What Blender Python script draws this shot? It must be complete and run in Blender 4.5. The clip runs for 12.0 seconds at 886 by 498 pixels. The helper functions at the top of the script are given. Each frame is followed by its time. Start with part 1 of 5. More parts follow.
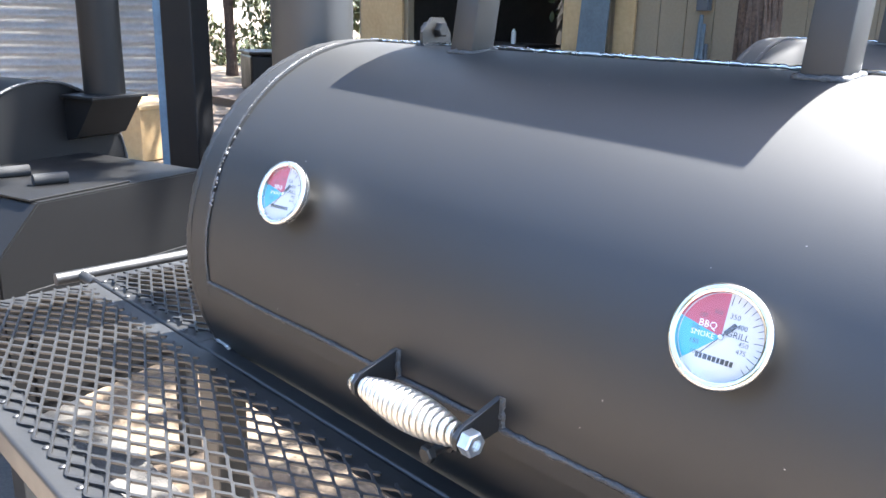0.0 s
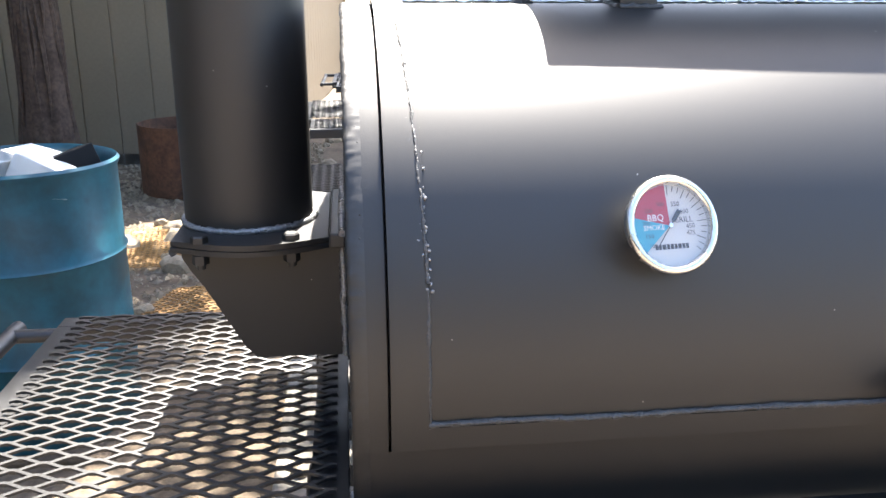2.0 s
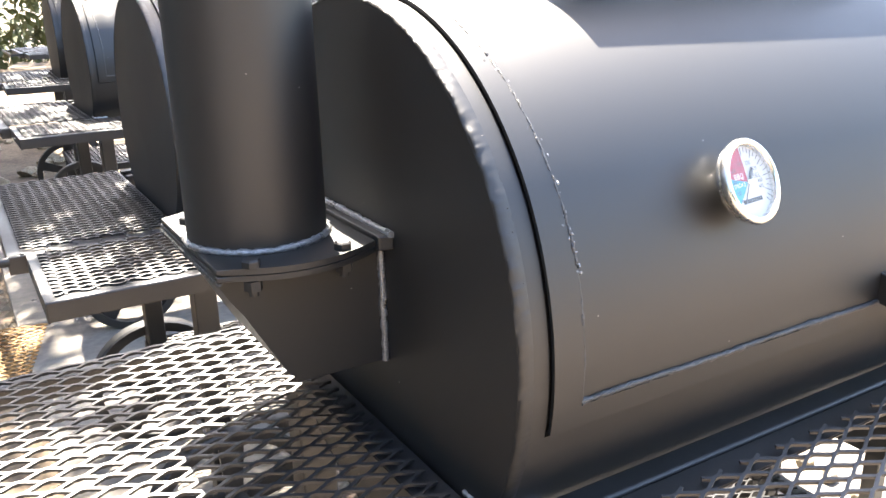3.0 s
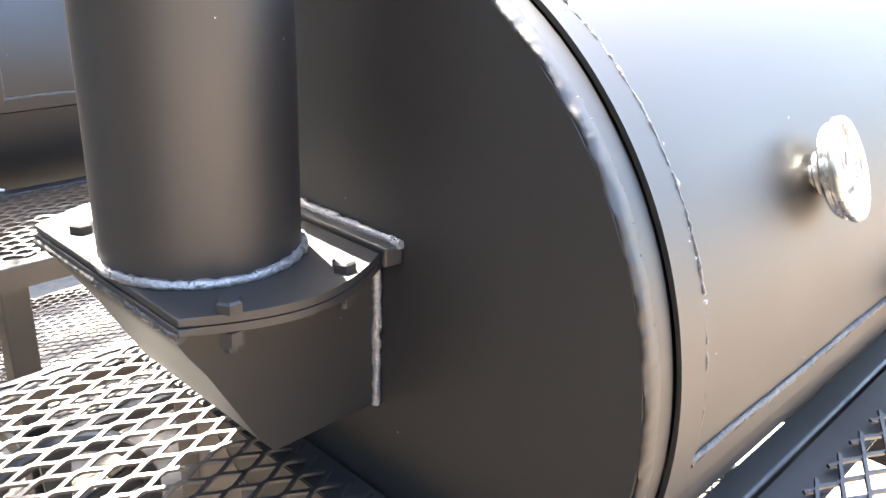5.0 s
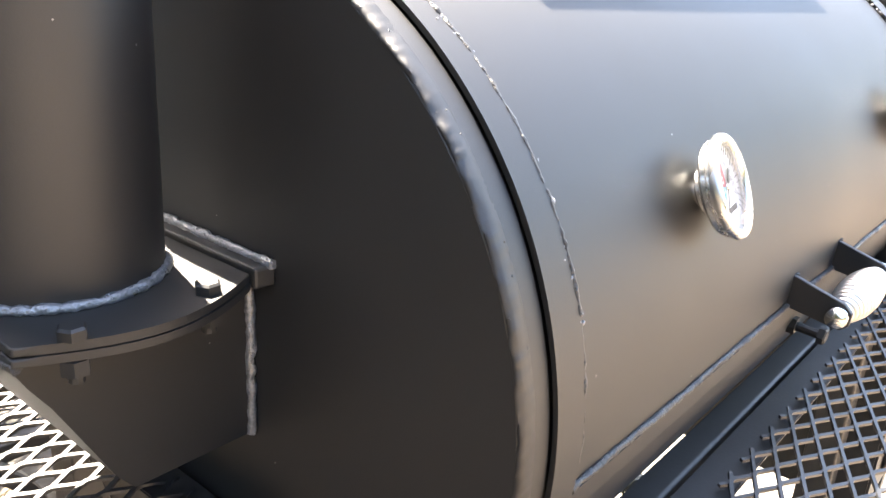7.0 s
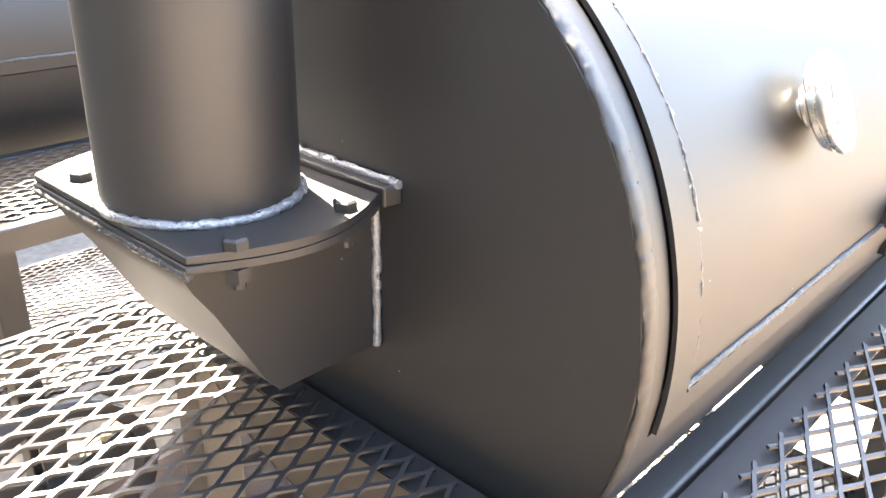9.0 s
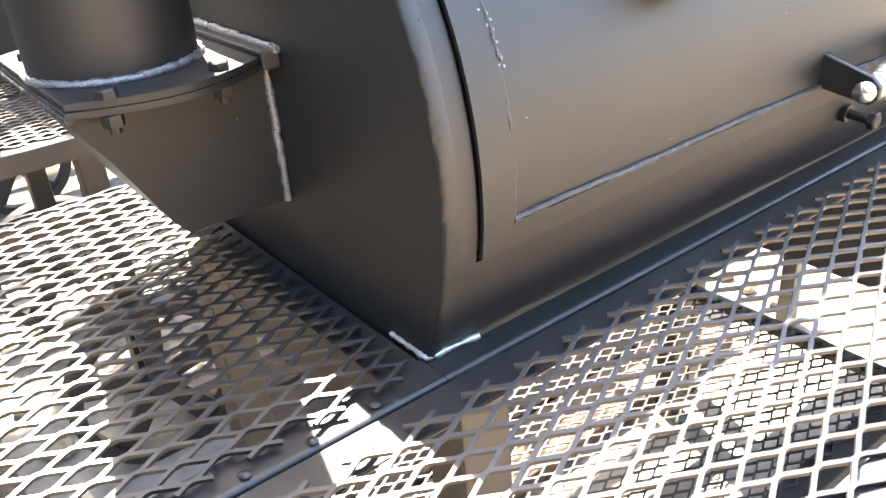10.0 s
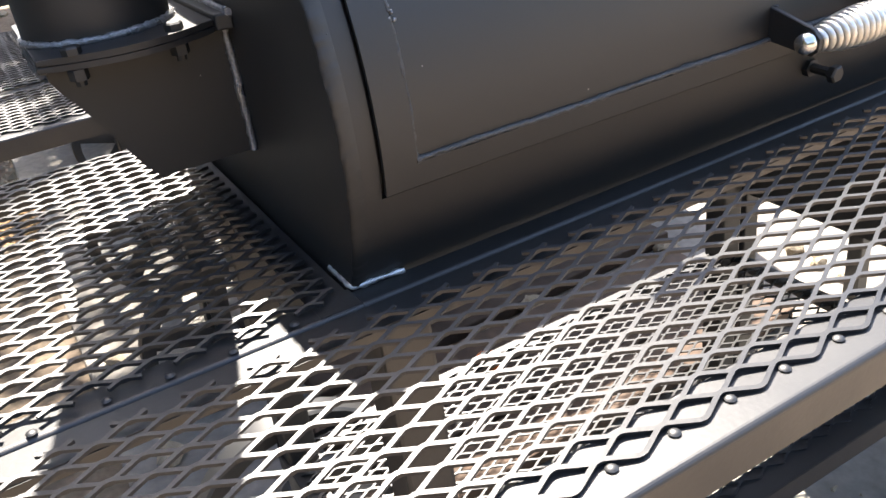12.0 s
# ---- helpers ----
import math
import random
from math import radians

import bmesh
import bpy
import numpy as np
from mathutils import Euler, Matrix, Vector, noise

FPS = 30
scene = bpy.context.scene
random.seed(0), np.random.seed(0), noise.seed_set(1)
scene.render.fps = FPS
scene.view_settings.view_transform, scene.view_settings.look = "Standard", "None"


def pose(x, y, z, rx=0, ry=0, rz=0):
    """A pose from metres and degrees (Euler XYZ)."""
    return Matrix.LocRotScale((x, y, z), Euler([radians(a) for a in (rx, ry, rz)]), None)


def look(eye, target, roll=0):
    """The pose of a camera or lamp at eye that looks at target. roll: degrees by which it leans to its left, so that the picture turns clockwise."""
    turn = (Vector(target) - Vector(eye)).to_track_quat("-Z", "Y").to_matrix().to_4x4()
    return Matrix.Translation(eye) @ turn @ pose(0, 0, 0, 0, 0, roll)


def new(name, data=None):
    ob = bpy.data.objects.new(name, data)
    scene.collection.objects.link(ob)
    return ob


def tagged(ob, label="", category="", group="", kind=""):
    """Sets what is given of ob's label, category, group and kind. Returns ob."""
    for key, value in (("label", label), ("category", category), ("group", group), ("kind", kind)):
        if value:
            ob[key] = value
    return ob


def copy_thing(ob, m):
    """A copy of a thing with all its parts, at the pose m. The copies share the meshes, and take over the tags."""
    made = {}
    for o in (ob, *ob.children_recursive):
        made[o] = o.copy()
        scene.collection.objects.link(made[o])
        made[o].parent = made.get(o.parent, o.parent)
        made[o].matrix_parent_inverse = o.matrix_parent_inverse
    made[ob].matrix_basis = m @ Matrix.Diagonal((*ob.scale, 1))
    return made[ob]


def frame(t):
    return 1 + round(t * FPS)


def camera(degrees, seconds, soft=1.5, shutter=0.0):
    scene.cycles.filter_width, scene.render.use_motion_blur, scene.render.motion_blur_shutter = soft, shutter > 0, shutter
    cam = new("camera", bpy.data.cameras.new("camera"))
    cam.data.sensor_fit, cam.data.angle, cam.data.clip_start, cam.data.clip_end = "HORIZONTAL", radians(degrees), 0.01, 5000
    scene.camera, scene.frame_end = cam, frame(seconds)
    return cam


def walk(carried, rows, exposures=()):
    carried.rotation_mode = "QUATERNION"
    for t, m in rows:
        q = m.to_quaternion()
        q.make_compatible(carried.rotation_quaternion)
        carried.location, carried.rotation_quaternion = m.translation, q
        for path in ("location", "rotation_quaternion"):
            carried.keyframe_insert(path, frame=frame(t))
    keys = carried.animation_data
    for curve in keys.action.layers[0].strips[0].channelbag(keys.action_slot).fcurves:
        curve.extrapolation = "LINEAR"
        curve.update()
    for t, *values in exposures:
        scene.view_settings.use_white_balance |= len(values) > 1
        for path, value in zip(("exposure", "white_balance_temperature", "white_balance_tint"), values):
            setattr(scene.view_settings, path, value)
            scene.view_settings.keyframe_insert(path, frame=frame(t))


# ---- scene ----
cam = camera(56.0, 12.0)
PATH = [
    (0, (1.057, -0.794, 1.309), (-0.337, 0.53, 0.758), 1.4),
    (0.2, (0.975, -0.841, 1.314), (-0.277, 0.621, 0.768), 1.2),
    (0.4, (0.866, -0.877, 1.308), (-0.263, 0.685, 0.776), 1.0),
    (0.5, (0.795, -0.894, 1.299), (-0.287, 0.71, 0.791), 0.6),
    (0.7, (0.667, -0.886, 1.276), (-0.335, 0.777, 0.798), -1.5),
    (1, (0.492, -0.886, 1.293), (-0.269, 0.888, 0.769), -2.4),
    (1.3, (0.326, -0.905, 1.280), (-0.112, 0.985, 0.812), -1.8),
    (1.5, (0.221, -0.913, 1.29), (0.053, 1.015, 0.786), -2.1),
    (1.6, (0.163, -0.908, 1.289), (0.116, 1.026, 0.781), -0.8),
    (2, (0.005, -0.866, 1.262), (0.225, 1.04, 0.695), 0.1),
    (2.2, (-0.102, -0.813, 1.255), (0.322, 1.047, 0.655), -0.9),
    (2.5, (-0.17, -0.767, 1.27), (0.435, 1.023, 0.613), -3.0),
    (2.7, (-0.258, -0.734, 1.281), (0.597, 0.949, 0.62), -1.1),
    (3, (-0.334, -0.747, 1.272), (0.629, 0.894, 0.657), -1.4),
    (3.2, (-0.396, -0.74, 1.276), (0.663, 0.829, 0.631), -1.2),
    (4.8, (-0.36, -0.51, 1.254), (0.935, 0.828, 0.525), 1.8),
    (5, (-0.361, -0.469, 1.259), (0.982, 0.808, 0.508), 2.3),
    (5.2, (-0.359, -0.444, 1.254), (1.03, 0.791, 0.516), 2.7),
    (5.5, (-0.346, -0.423, 1.252), (1.117, 0.72, 0.507), 3.1),
    (5.8, (-0.346, -0.422, 1.252), (1.194, 0.633, 0.534), 3.2),
    (6, (-0.342, -0.434, 1.254), (1.224, 0.599, 0.56), 2.8),
    (6.2, (-0.342, -0.451, 1.254), (1.232, 0.587, 0.588), 3.0),
    (6.5, (-0.33, -0.462, 1.245), (1.238, 0.586, 0.579), 4.8),
    (6.7, (-0.322, -0.474, 1.25), (1.211, 0.619, 0.574), 4.9),
    (8.3, (-0.337, -0.481, 1.257), (0.975, 0.804, 0.468), 0.4),
    (8.5, (-0.353, -0.481, 1.256), (0.975, 0.791, 0.468), 0.9),
    (8.8, (-0.375, -0.477, 1.247), (0.983, 0.77, 0.471), 1.5),
    (9, (-0.381, -0.473, 1.244), (0.972, 0.751, 0.424), 1.5),
    (9.2, (-0.38, -0.48, 1.243), (0.949, 0.738, 0.378), 0.9),
    (9.5, (-0.373, -0.514, 1.235), (0.864, 0.774, 0.335), -1.4),
    (9.7, (-0.357, -0.57, 1.205), (0.81, 0.809, 0.346), -2.8),
    (10, (-0.289, -0.681, 1.207), (0.749, 0.748, 0.268), -4.6),
    (10.5, (-0.27, -0.765, 1.201), (0.621, 0.755, 0.255), -5.1),
    (11, (-0.287, -0.789, 1.198), (0.562, 0.766, 0.269), -4.6),
    (11.5, (-0.272, -0.811, 1.197), (0.524, 0.777, 0.277), -6.0),
    (11.8, (-0.239, -0.821, 1.197), (0.549, 0.763, 0.264), -7.3),
    (12, (-0.201, -0.829, 1.192), (0.592, 0.741, 0.24), -8.1),
]
EXPOSURES = [(0, 3.42, 6100, 10), (0.5, 3.58, 6400, 10), (1, 3.53, 6600, 11), (1.5, 2.73, 6550, 11), (2, 2.87, 6650, 11), (3, 3.49, 7000, 12), (5, 4.39, 7200, 12), (6.5, 3.58, 7250, 12), (8.5, 4.65, 7600, 13), (9.2, 4.9, 7700, 13), (10, 4.07, 7400, 12), (10.5, 3.14, 7050, 12), (11, 2.85, 6850, 12), (12, 2.59, 6750, 12)]
walk(cam, [(t, look(eye, target, roll)) for t, eye, target, roll in PATH], EXPOSURES)

# ---- light ----
SUN_FROM = Vector((0.14, 0.50, 0.86)).normalized()
world = bpy.data.worlds.new("world")
scene.world = world
world.use_nodes = True
wn = world.node_tree.nodes
sky = wn.new("ShaderNodeTexSky")
sky.sky_type = "NISHITA"
sky.sun_disc = False
sky.sun_elevation = math.asin(SUN_FROM.z)
sky.sun_rotation = math.atan2(SUN_FROM.x, SUN_FROM.y)
sky.dust_density = 2.0
world.node_tree.links.new(sky.outputs[0], wn["Background"].inputs[0])
wn["Background"].inputs[1].default_value = 0.12
sun_data = bpy.data.lights.new("sun", "SUN")
sun_data.energy, sun_data.angle, sun_data.color = 5.0, radians(0.53), (1.0, 0.95, 0.87)
sun = new("sun", sun_data)
sun.matrix_world = look(SUN_FROM * 20, (0, 0, 0))
scene.view_settings.exposure = 1.9


# ---- materials ----
def material(name, color, rough=0.5, metal=0.0, vary=0.12, grain=60.0, big=3.0, bump=0.05, tint=None, spec=0.5, tint_scale=None, tint_amount=0.5, rough_vary=0.08, per_object=0.0, ior=1.5, coat=0.0):
    """A surface with variation at two scales: fine grain and broad patches, a second colour in patches, and relief."""
    m = bpy.data.materials.new(name)
    m.use_nodes = True
    nt = m.node_tree
    n, l = nt.nodes, nt.links
    b = n["Principled BSDF"]
    b.inputs["Metallic"].default_value = metal
    b.inputs["Specular IOR Level"].default_value = spec
    b.inputs["IOR"].default_value = ior
    b.inputs["Coat Weight"].default_value, b.inputs["Coat Roughness"].default_value = coat, 0.32
    tc = n.new("ShaderNodeTexCoord")
    fine, broad = n.new("ShaderNodeTexNoise"), n.new("ShaderNodeTexNoise")
    fine.inputs["Scale"].default_value, broad.inputs["Scale"].default_value = grain, big
    fine.inputs["Detail"].default_value, broad.inputs["Detail"].default_value = 4, 5
    for t in (fine, broad):
        l.new(tc.outputs["Object"], t.inputs["Vector"])
    mixer = n.new("ShaderNodeMix")
    mixer.data_type = "RGBA"
    mixer.inputs[6].default_value = (*color, 1)
    mixer.inputs[7].default_value = (*(tint or [c * 0.72 for c in color]), 1)
    ramp = n.new("ShaderNodeValToRGB")
    ramp.color_ramp.elements[0].position, ramp.color_ramp.elements[1].position = 0.42, 0.66
    ramp.color_ramp.elements[1].color = (tint_amount, tint_amount, tint_amount, 1)
    if tint_scale:
        patch = n.new("ShaderNodeTexNoise")
        patch.inputs["Scale"].default_value, patch.inputs["Detail"].default_value = tint_scale, 6
        l.new(tc.outputs["Object"], patch.inputs["Vector"])
        l.new(patch.outputs["Fac"], ramp.inputs[0])
    else:
        l.new(broad.outputs["Fac"], ramp.inputs[0])
    l.new(ramp.outputs[0], mixer.inputs[0])
    hsv = n.new("ShaderNodeHueSaturation")
    l.new(mixer.outputs[2], hsv.inputs["Color"])
    val = n.new("ShaderNodeMapRange")
    val.inputs[1].default_value, val.inputs[2].default_value = 0.3, 0.7
    val.inputs[3].default_value, val.inputs[4].default_value = 1 - vary, 1 + vary
    l.new(fine.outputs["Fac"], val.inputs[0])
    if per_object:
        info, mul, rnd = n.new("ShaderNodeObjectInfo"), n.new("ShaderNodeMath"), n.new("ShaderNodeMapRange")
        rnd.inputs[3].default_value, rnd.inputs[4].default_value = 1 - per_object, 1 + per_object
        l.new(info.outputs["Random"], rnd.inputs[0])
        mul.operation = "MULTIPLY"
        l.new(val.outputs[0], mul.inputs[0])
        l.new(rnd.outputs[0], mul.inputs[1])
        l.new(mul.outputs[0], hsv.inputs["Value"])
    else:
        l.new(val.outputs[0], hsv.inputs["Value"])
    l.new(hsv.outputs[0], b.inputs["Base Color"])
    rr = n.new("ShaderNodeMapRange")
    rr.inputs[1].default_value, rr.inputs[2].default_value = 0.3, 0.7
    rr.inputs[3].default_value, rr.inputs[4].default_value = max(rough - rough_vary, 0.02), min(rough + rough_vary, 1)
    l.new(broad.outputs["Fac"], rr.inputs[0])
    l.new(rr.outputs[0], b.inputs["Roughness"])
    if bump:
        bm_node = n.new("ShaderNodeBump")
        bm_node.inputs["Strength"].default_value, bm_node.inputs["Distance"].default_value = bump, 0.004
        l.new(fine.outputs["Fac"], bm_node.inputs["Height"])
        l.new(bm_node.outputs[0], b.inputs["Normal"])
    return m


PAINT = material("black_heat_paint", (0.0042, 0.0042, 0.0042), 0.54, 0.0, vary=0.10, grain=900, big=2.2, bump=0.03, rough_vary=0.05, tint=(0.0034, 0.0034, 0.0034), spec=0.76, ior=1.5)
PAINT_MATT = material("matt_black_paint", (0.0055, 0.0055, 0.0057), 0.5, 0.0, vary=0.12, grain=700, big=3, bump=0.03, spec=0.21)
PAINT_WELD = material("painted_weld", (0.06, 0.06, 0.06), 0.46, 0.25, vary=0.3, grain=420, big=40, bump=0.5, rough_vary=0.14)
BEAD = material("glossy_weld_bead", (0.26, 0.26, 0.265), 0.32, 0.6, vary=0.25, grain=420, big=40, bump=0.4, rough_vary=0.1)
BENCH_GREY = material("dull_dark_steel", (0.016, 0.017, 0.019), 0.6, 0.2, vary=0.2, grain=40, big=4, bump=0.1)
YARD = material("dusty_yard_dirt", (0.07125, 0.051, 0.036), 0.95, vary=0.25, grain=40, big=1.0, bump=0.6, tint=(0.045, 0.0315, 0.0225), tint_scale=2.0)


def add_chips(m, scale, size, color):
    """Small pale chips and dust specks, far apart."""
    n, l = m.node_tree.nodes, m.node_tree.links
    b = n["Principled BSDF"]
    under = b.inputs["Base Color"].links[0].from_socket
    tc, dots, cut, mix = n.new("ShaderNodeTexCoord"), n.new("ShaderNodeTexVoronoi"), n.new("ShaderNodeMath"), n.new("ShaderNodeMix")
    dots.inputs["Scale"].default_value = scale
    l.new(tc.outputs["Object"], dots.inputs["Vector"])
    cut.operation = "LESS_THAN"
    cut.inputs[1].default_value = size * scale
    l.new(dots.outputs["Distance"], cut.inputs[0])
    mix.data_type = "RGBA"
    mix.inputs[7].default_value = (*color, 1)
    l.new(cut.outputs[0], mix.inputs[0])
    l.new(under, mix.inputs[6])
    l.new(mix.outputs[2], b.inputs["Base Color"])


add_chips(PAINT, 26, 0.0007, (0.25, 0.24, 0.23))
SHELF_PAINT = material("shelf_paint", (0.010, 0.0102, 0.0108), 0.50, 0.0, vary=0.12, grain=250, big=8, bump=0.04, tint=(0.0075, 0.0076, 0.008), spec=0.7, ior=1.5)
CHROME = material("bright_steel", (0.72, 0.71, 0.68), 0.24, 1.0, vary=0.08, grain=120, big=30, bump=0.08)
SPRING = material("nickel_spring", (0.78, 0.74, 0.67), 0.40, 1.0, vary=0.1, grain=200, big=40, bump=0.05)
DARK = material("dark_hollow", (0.012, 0.012, 0.012), 0.8, vary=0.1)
DIAL_WHITE = material("dial_white", (0.493, 0.493, 0.4869), 0.5, vary=0.02, bump=0)
DIAL_RED = material("dial_red", (0.3425, 0.02964, 0.05599), 0.5, vary=0.03, bump=0)
DIAL_BLUE = material("dial_blue", (0.0324, 0.2981, 0.4147), 0.5, vary=0.03, bump=0)
INK = material("dial_ink", (0.03, 0.03, 0.035), 0.5, vary=0.02, bump=0)
PRINT_WHITE = material("dial_print_white", (0.663, 0.663, 0.663), 0.5, vary=0.02, bump=0)
CONCRETE = material("concrete", (0.192, 0.176, 0.152), 0.9, vary=0.18, grain=30, big=1.2, bump=0.4, tint=(0.112, 0.096, 0.08), tint_scale=2.5)
APRON = material("brown_concrete", (0.1148, 0.0799, 0.0544), 0.9, vary=0.2, grain=30, big=1.2, bump=0.4, tint=(0.07225, 0.04675, 0.0323), tint_scale=1.6)
DIRT = material("dirt", (0.1386, 0.104, 0.0693), 0.95, vary=0.3, grain=40, big=1.0, bump=0.9, tint=(0.0693, 0.04914, 0.03276), tint_scale=3.5, tint_amount=0.8)
STONE = material("limestone", (0.2839, 0.2369, 0.1693), 0.9, vary=0.2, grain=25, big=5, bump=0.7, tint=(0.1638, 0.121, 0.07378), per_object=0.2)
DRIVE = material("tan_gravel_drive", (0.245, 0.19, 0.14), 0.95, vary=0.25, grain=60, big=0.7, bump=0.6, tint=(0.18, 0.14, 0.105), tint_scale=1.5)
SIDING = material("tan_siding", (0.1918, 0.1523, 0.1005), 0.7, vary=0.06, grain=40, big=0.8, bump=0.08, tint=(0.1565, 0.119, 0.0754), tint_scale=1.4)
WOOD = material("pine_lumber", (0.3744, 0.2448, 0.1152), 0.7, vary=0.15, grain=25, big=3, bump=0.2, tint=(0.2592, 0.1512, 0.0648), per_object=0.15)
BLUE_STEEL = material("blue_drum_paint", (0.005, 0.092, 0.135), 0.45, 0.0, vary=0.14, grain=30, big=2.5, bump=0.12, tint=(0.010, 0.024, 0.028), tint_scale=5, tint_amount=0.65)
BLACK_PLASTIC = material("black_plastic", (0.00567, 0.00567, 0.0063), 0.45, vary=0.1, grain=80, bump=0.08, spec=0.2)
RUST = material("rusty_steel", (0.112, 0.0525, 0.028), 0.75, 0.2, vary=0.3, grain=40, big=5, bump=0.4, tint=(0.042, 0.021, 0.014), tint_scale=9, tint_amount=0.8)
BARK = material("bark", (0.078, 0.051, 0.036), 0.95, vary=0.35, grain=35, big=6, bump=1.0, tint=(0.03, 0.0204, 0.0156))
GALV = material("galvanised_steel", (0.55, 0.57, 0.58), 0.42, 0.9, vary=0.12, grain=30, big=4, bump=0.1, tint=(0.42, 0.44, 0.46))
BLUEGREY = material("blue_grey_paint", (0.0702, 0.0972, 0.1188), 0.5, 0.1, vary=0.12, grain=40, big=3, bump=0.1, tint=(0.0432, 0.054, 0.0621))
PALE_BLUE = material("pale_blue_paint", (0.093, 0.155, 0.2108), 0.5, 0.0, vary=0.12, grain=40, big=3, bump=0.1, tint=(0.062, 0.093, 0.1178))
RUST_BRIGHT = material("yellow_rusty_mesh", (0.32, 0.176, 0.056), 0.7, 0.1, vary=0.2, grain=30, big=4, bump=0.2, tint=(0.16, 0.072, 0.024))
WOOD_DARK = material("weathered_wood", (0.0665, 0.042, 0.0266), 0.85, vary=0.2, grain=30, big=4, bump=0.3, tint=(0.035, 0.021, 0.014), per_object=0.3)
WOOD_PALE = material("raw_pine", (0.348, 0.24, 0.12), 0.7, vary=0.1, grain=20, big=2, bump=0.1, tint=(0.27, 0.168, 0.072))
PINK = material("pink_rubbish", (0.16, 0.055, 0.10), 0.6, vary=0.2, grain=30)
RED_PRINT = material("red_printed_film", (0.35, 0.06, 0.05), 0.6, vary=0.2, grain=30)
BLEACHED = material("bleached_plywood", (0.30, 0.28, 0.25), 0.8, vary=0.2, grain=18, big=2.5, bump=0.15, tint=(0.17, 0.15, 0.125), tint_scale=4.0)
ORANGE = material("orange_plastic", (0.6, 0.13, 0.02), 0.45, vary=0.1)
GALV_WHITE = material("white_corrugated_steel", (0.336, 0.336, 0.336), 0.5, 0.2, vary=0.08, grain=20, big=2, bump=0.05)
BLUEGREY_DARK = material("dark_grey_plastic", (0.045, 0.055, 0.068), 0.5, vary=0.1, grain=40, bump=0.08)
GLASS = bpy.data.materials.new("gauge_glass")
GLASS.use_nodes = True
gn, gl = GLASS.node_tree.nodes, GLASS.node_tree.links
gn.remove(gn["Principled BSDF"])
see, shine, blend = gn.new("ShaderNodeBsdfTransparent"), gn.new("ShaderNodeBsdfGlossy"), gn.new("ShaderNodeMixShader")
shine.inputs["Roughness"].default_value, blend.inputs[0].default_value = 0.06, 0.07
gl.new(see.outputs[0], blend.inputs[1])
gl.new(shine.outputs[0], blend.inputs[2])
gl.new(blend.outputs[0], gn["Material Output"].inputs[0])
ASPHALT = material("worn_asphalt", (0.0595, 0.056, 0.0518), 0.9, vary=0.25, grain=120, big=1.5, bump=0.5, tint=(0.091, 0.077, 0.0595), tint_scale=1.2)
PAPER = material("white_paper", (0.72, 0.71, 0.68), 0.7, vary=0.08, grain=20, big=6, bump=0.1)
# near-black: the indoor shade of the workshop is put into this colour
ROOM_SHADE = material("workshop_shade", (0.017, 0.014, 0.012), 0.9, vary=0.3, grain=8, big=1)
LEAF = material("foliage", (0.044, 0.06, 0.0176), 0.6, vary=0.35, grain=6, big=1.2, bump=0, tint=(0.096, 0.096, 0.032), tint_amount=0.7, per_object=0.2)


# ---- building helpers ----
def part(name, bm, mat, parent=None, label="", smooth=None):
    """Links a bmesh as one mesh object under a thing or a part."""
    bmesh.ops.recalc_face_normals(bm, faces=bm.faces)
    me = bpy.data.meshes.new(name)
    bm.to_mesh(me)
    bm.free()
    return mesh_part(name, me, mat, parent, label, smooth)


def mesh_part(name, me, mat, parent=None, label="", smooth=None):
    if mat:
        me.materials.clear()
        for m in mat if isinstance(mat, (list, tuple)) else [mat]:
            me.materials.append(m)
    if smooth is not None:
        me.shade_smooth()
        if smooth < 180:
            me.set_sharp_from_angle(angle=radians(smooth))
    ob = new(name, me)
    if parent:
        ob.parent = parent
    if label:
        ob["label"] = label
    return ob


def thing(name, label, category, group="", kind="", at=(0, 0, 0), turn=0):
    ob = new(name)
    ob.empty_display_size = 0.1
    ob.matrix_basis = pose(*at, 0, 0, turn)
    return tagged(ob, label, category, group, kind)


def add_box(bm, x0, x1, y0, y1, z0, z1, bevel=0.0, m=None):
    vs = [bm.verts.new((x, y, z)) for x in (x0, x1) for y in (y0, y1) for z in (z0, z1)]
    fs = [bm.faces.new([vs[i] for i in q]) for q in ((0, 1, 3, 2), (4, 6, 7, 5), (0, 4, 5, 1), (2, 3, 7, 6), (0, 2, 6, 4), (1, 5, 7, 3))]
    if m is not None:
        bmesh.ops.transform(bm, matrix=m, verts=vs)
    if bevel:
        es = list({e for f in fs for e in f.edges})
        bmesh.ops.bevel(bm, geom=es, offset=bevel, segments=2, affect="EDGES", profile=0.5)
    return vs


def box_bm(*a, **k):
    bm = bmesh.new()
    add_box(bm, *a, **k)
    return bm


def add_lathe(bm, profile, segs=32, m=None, close=False):
    """Turns a profile of (radius, height) round z. Ends with radius 0 are closed to a point."""
    rings = []
    for r, h in profile:
        if r < 1e-6:
            rings.append([bm.verts.new((0, 0, h))])
        else:
            rings.append([bm.verts.new((r * math.cos(2 * math.pi * i / segs), r * math.sin(2 * math.pi * i / segs), h)) for i in range(segs)])
    pairs = list(zip(rings, rings[1:])) + ([(rings[-1], rings[0])] if close else [])
    for a, b in pairs:
        for i in range(segs):
            j = (i + 1) % segs
            q = [a[i % len(a)], a[j % len(a)], b[j % len(b)], b[i % len(b)]]
            q = [v for k, v in enumerate(q) if v not in q[:k]]
            if len(q) > 2:
                bm.faces.new(q)
    if m is not None:
        bmesh.ops.transform(bm, matrix=m, verts=[v for ring in rings for v in ring])


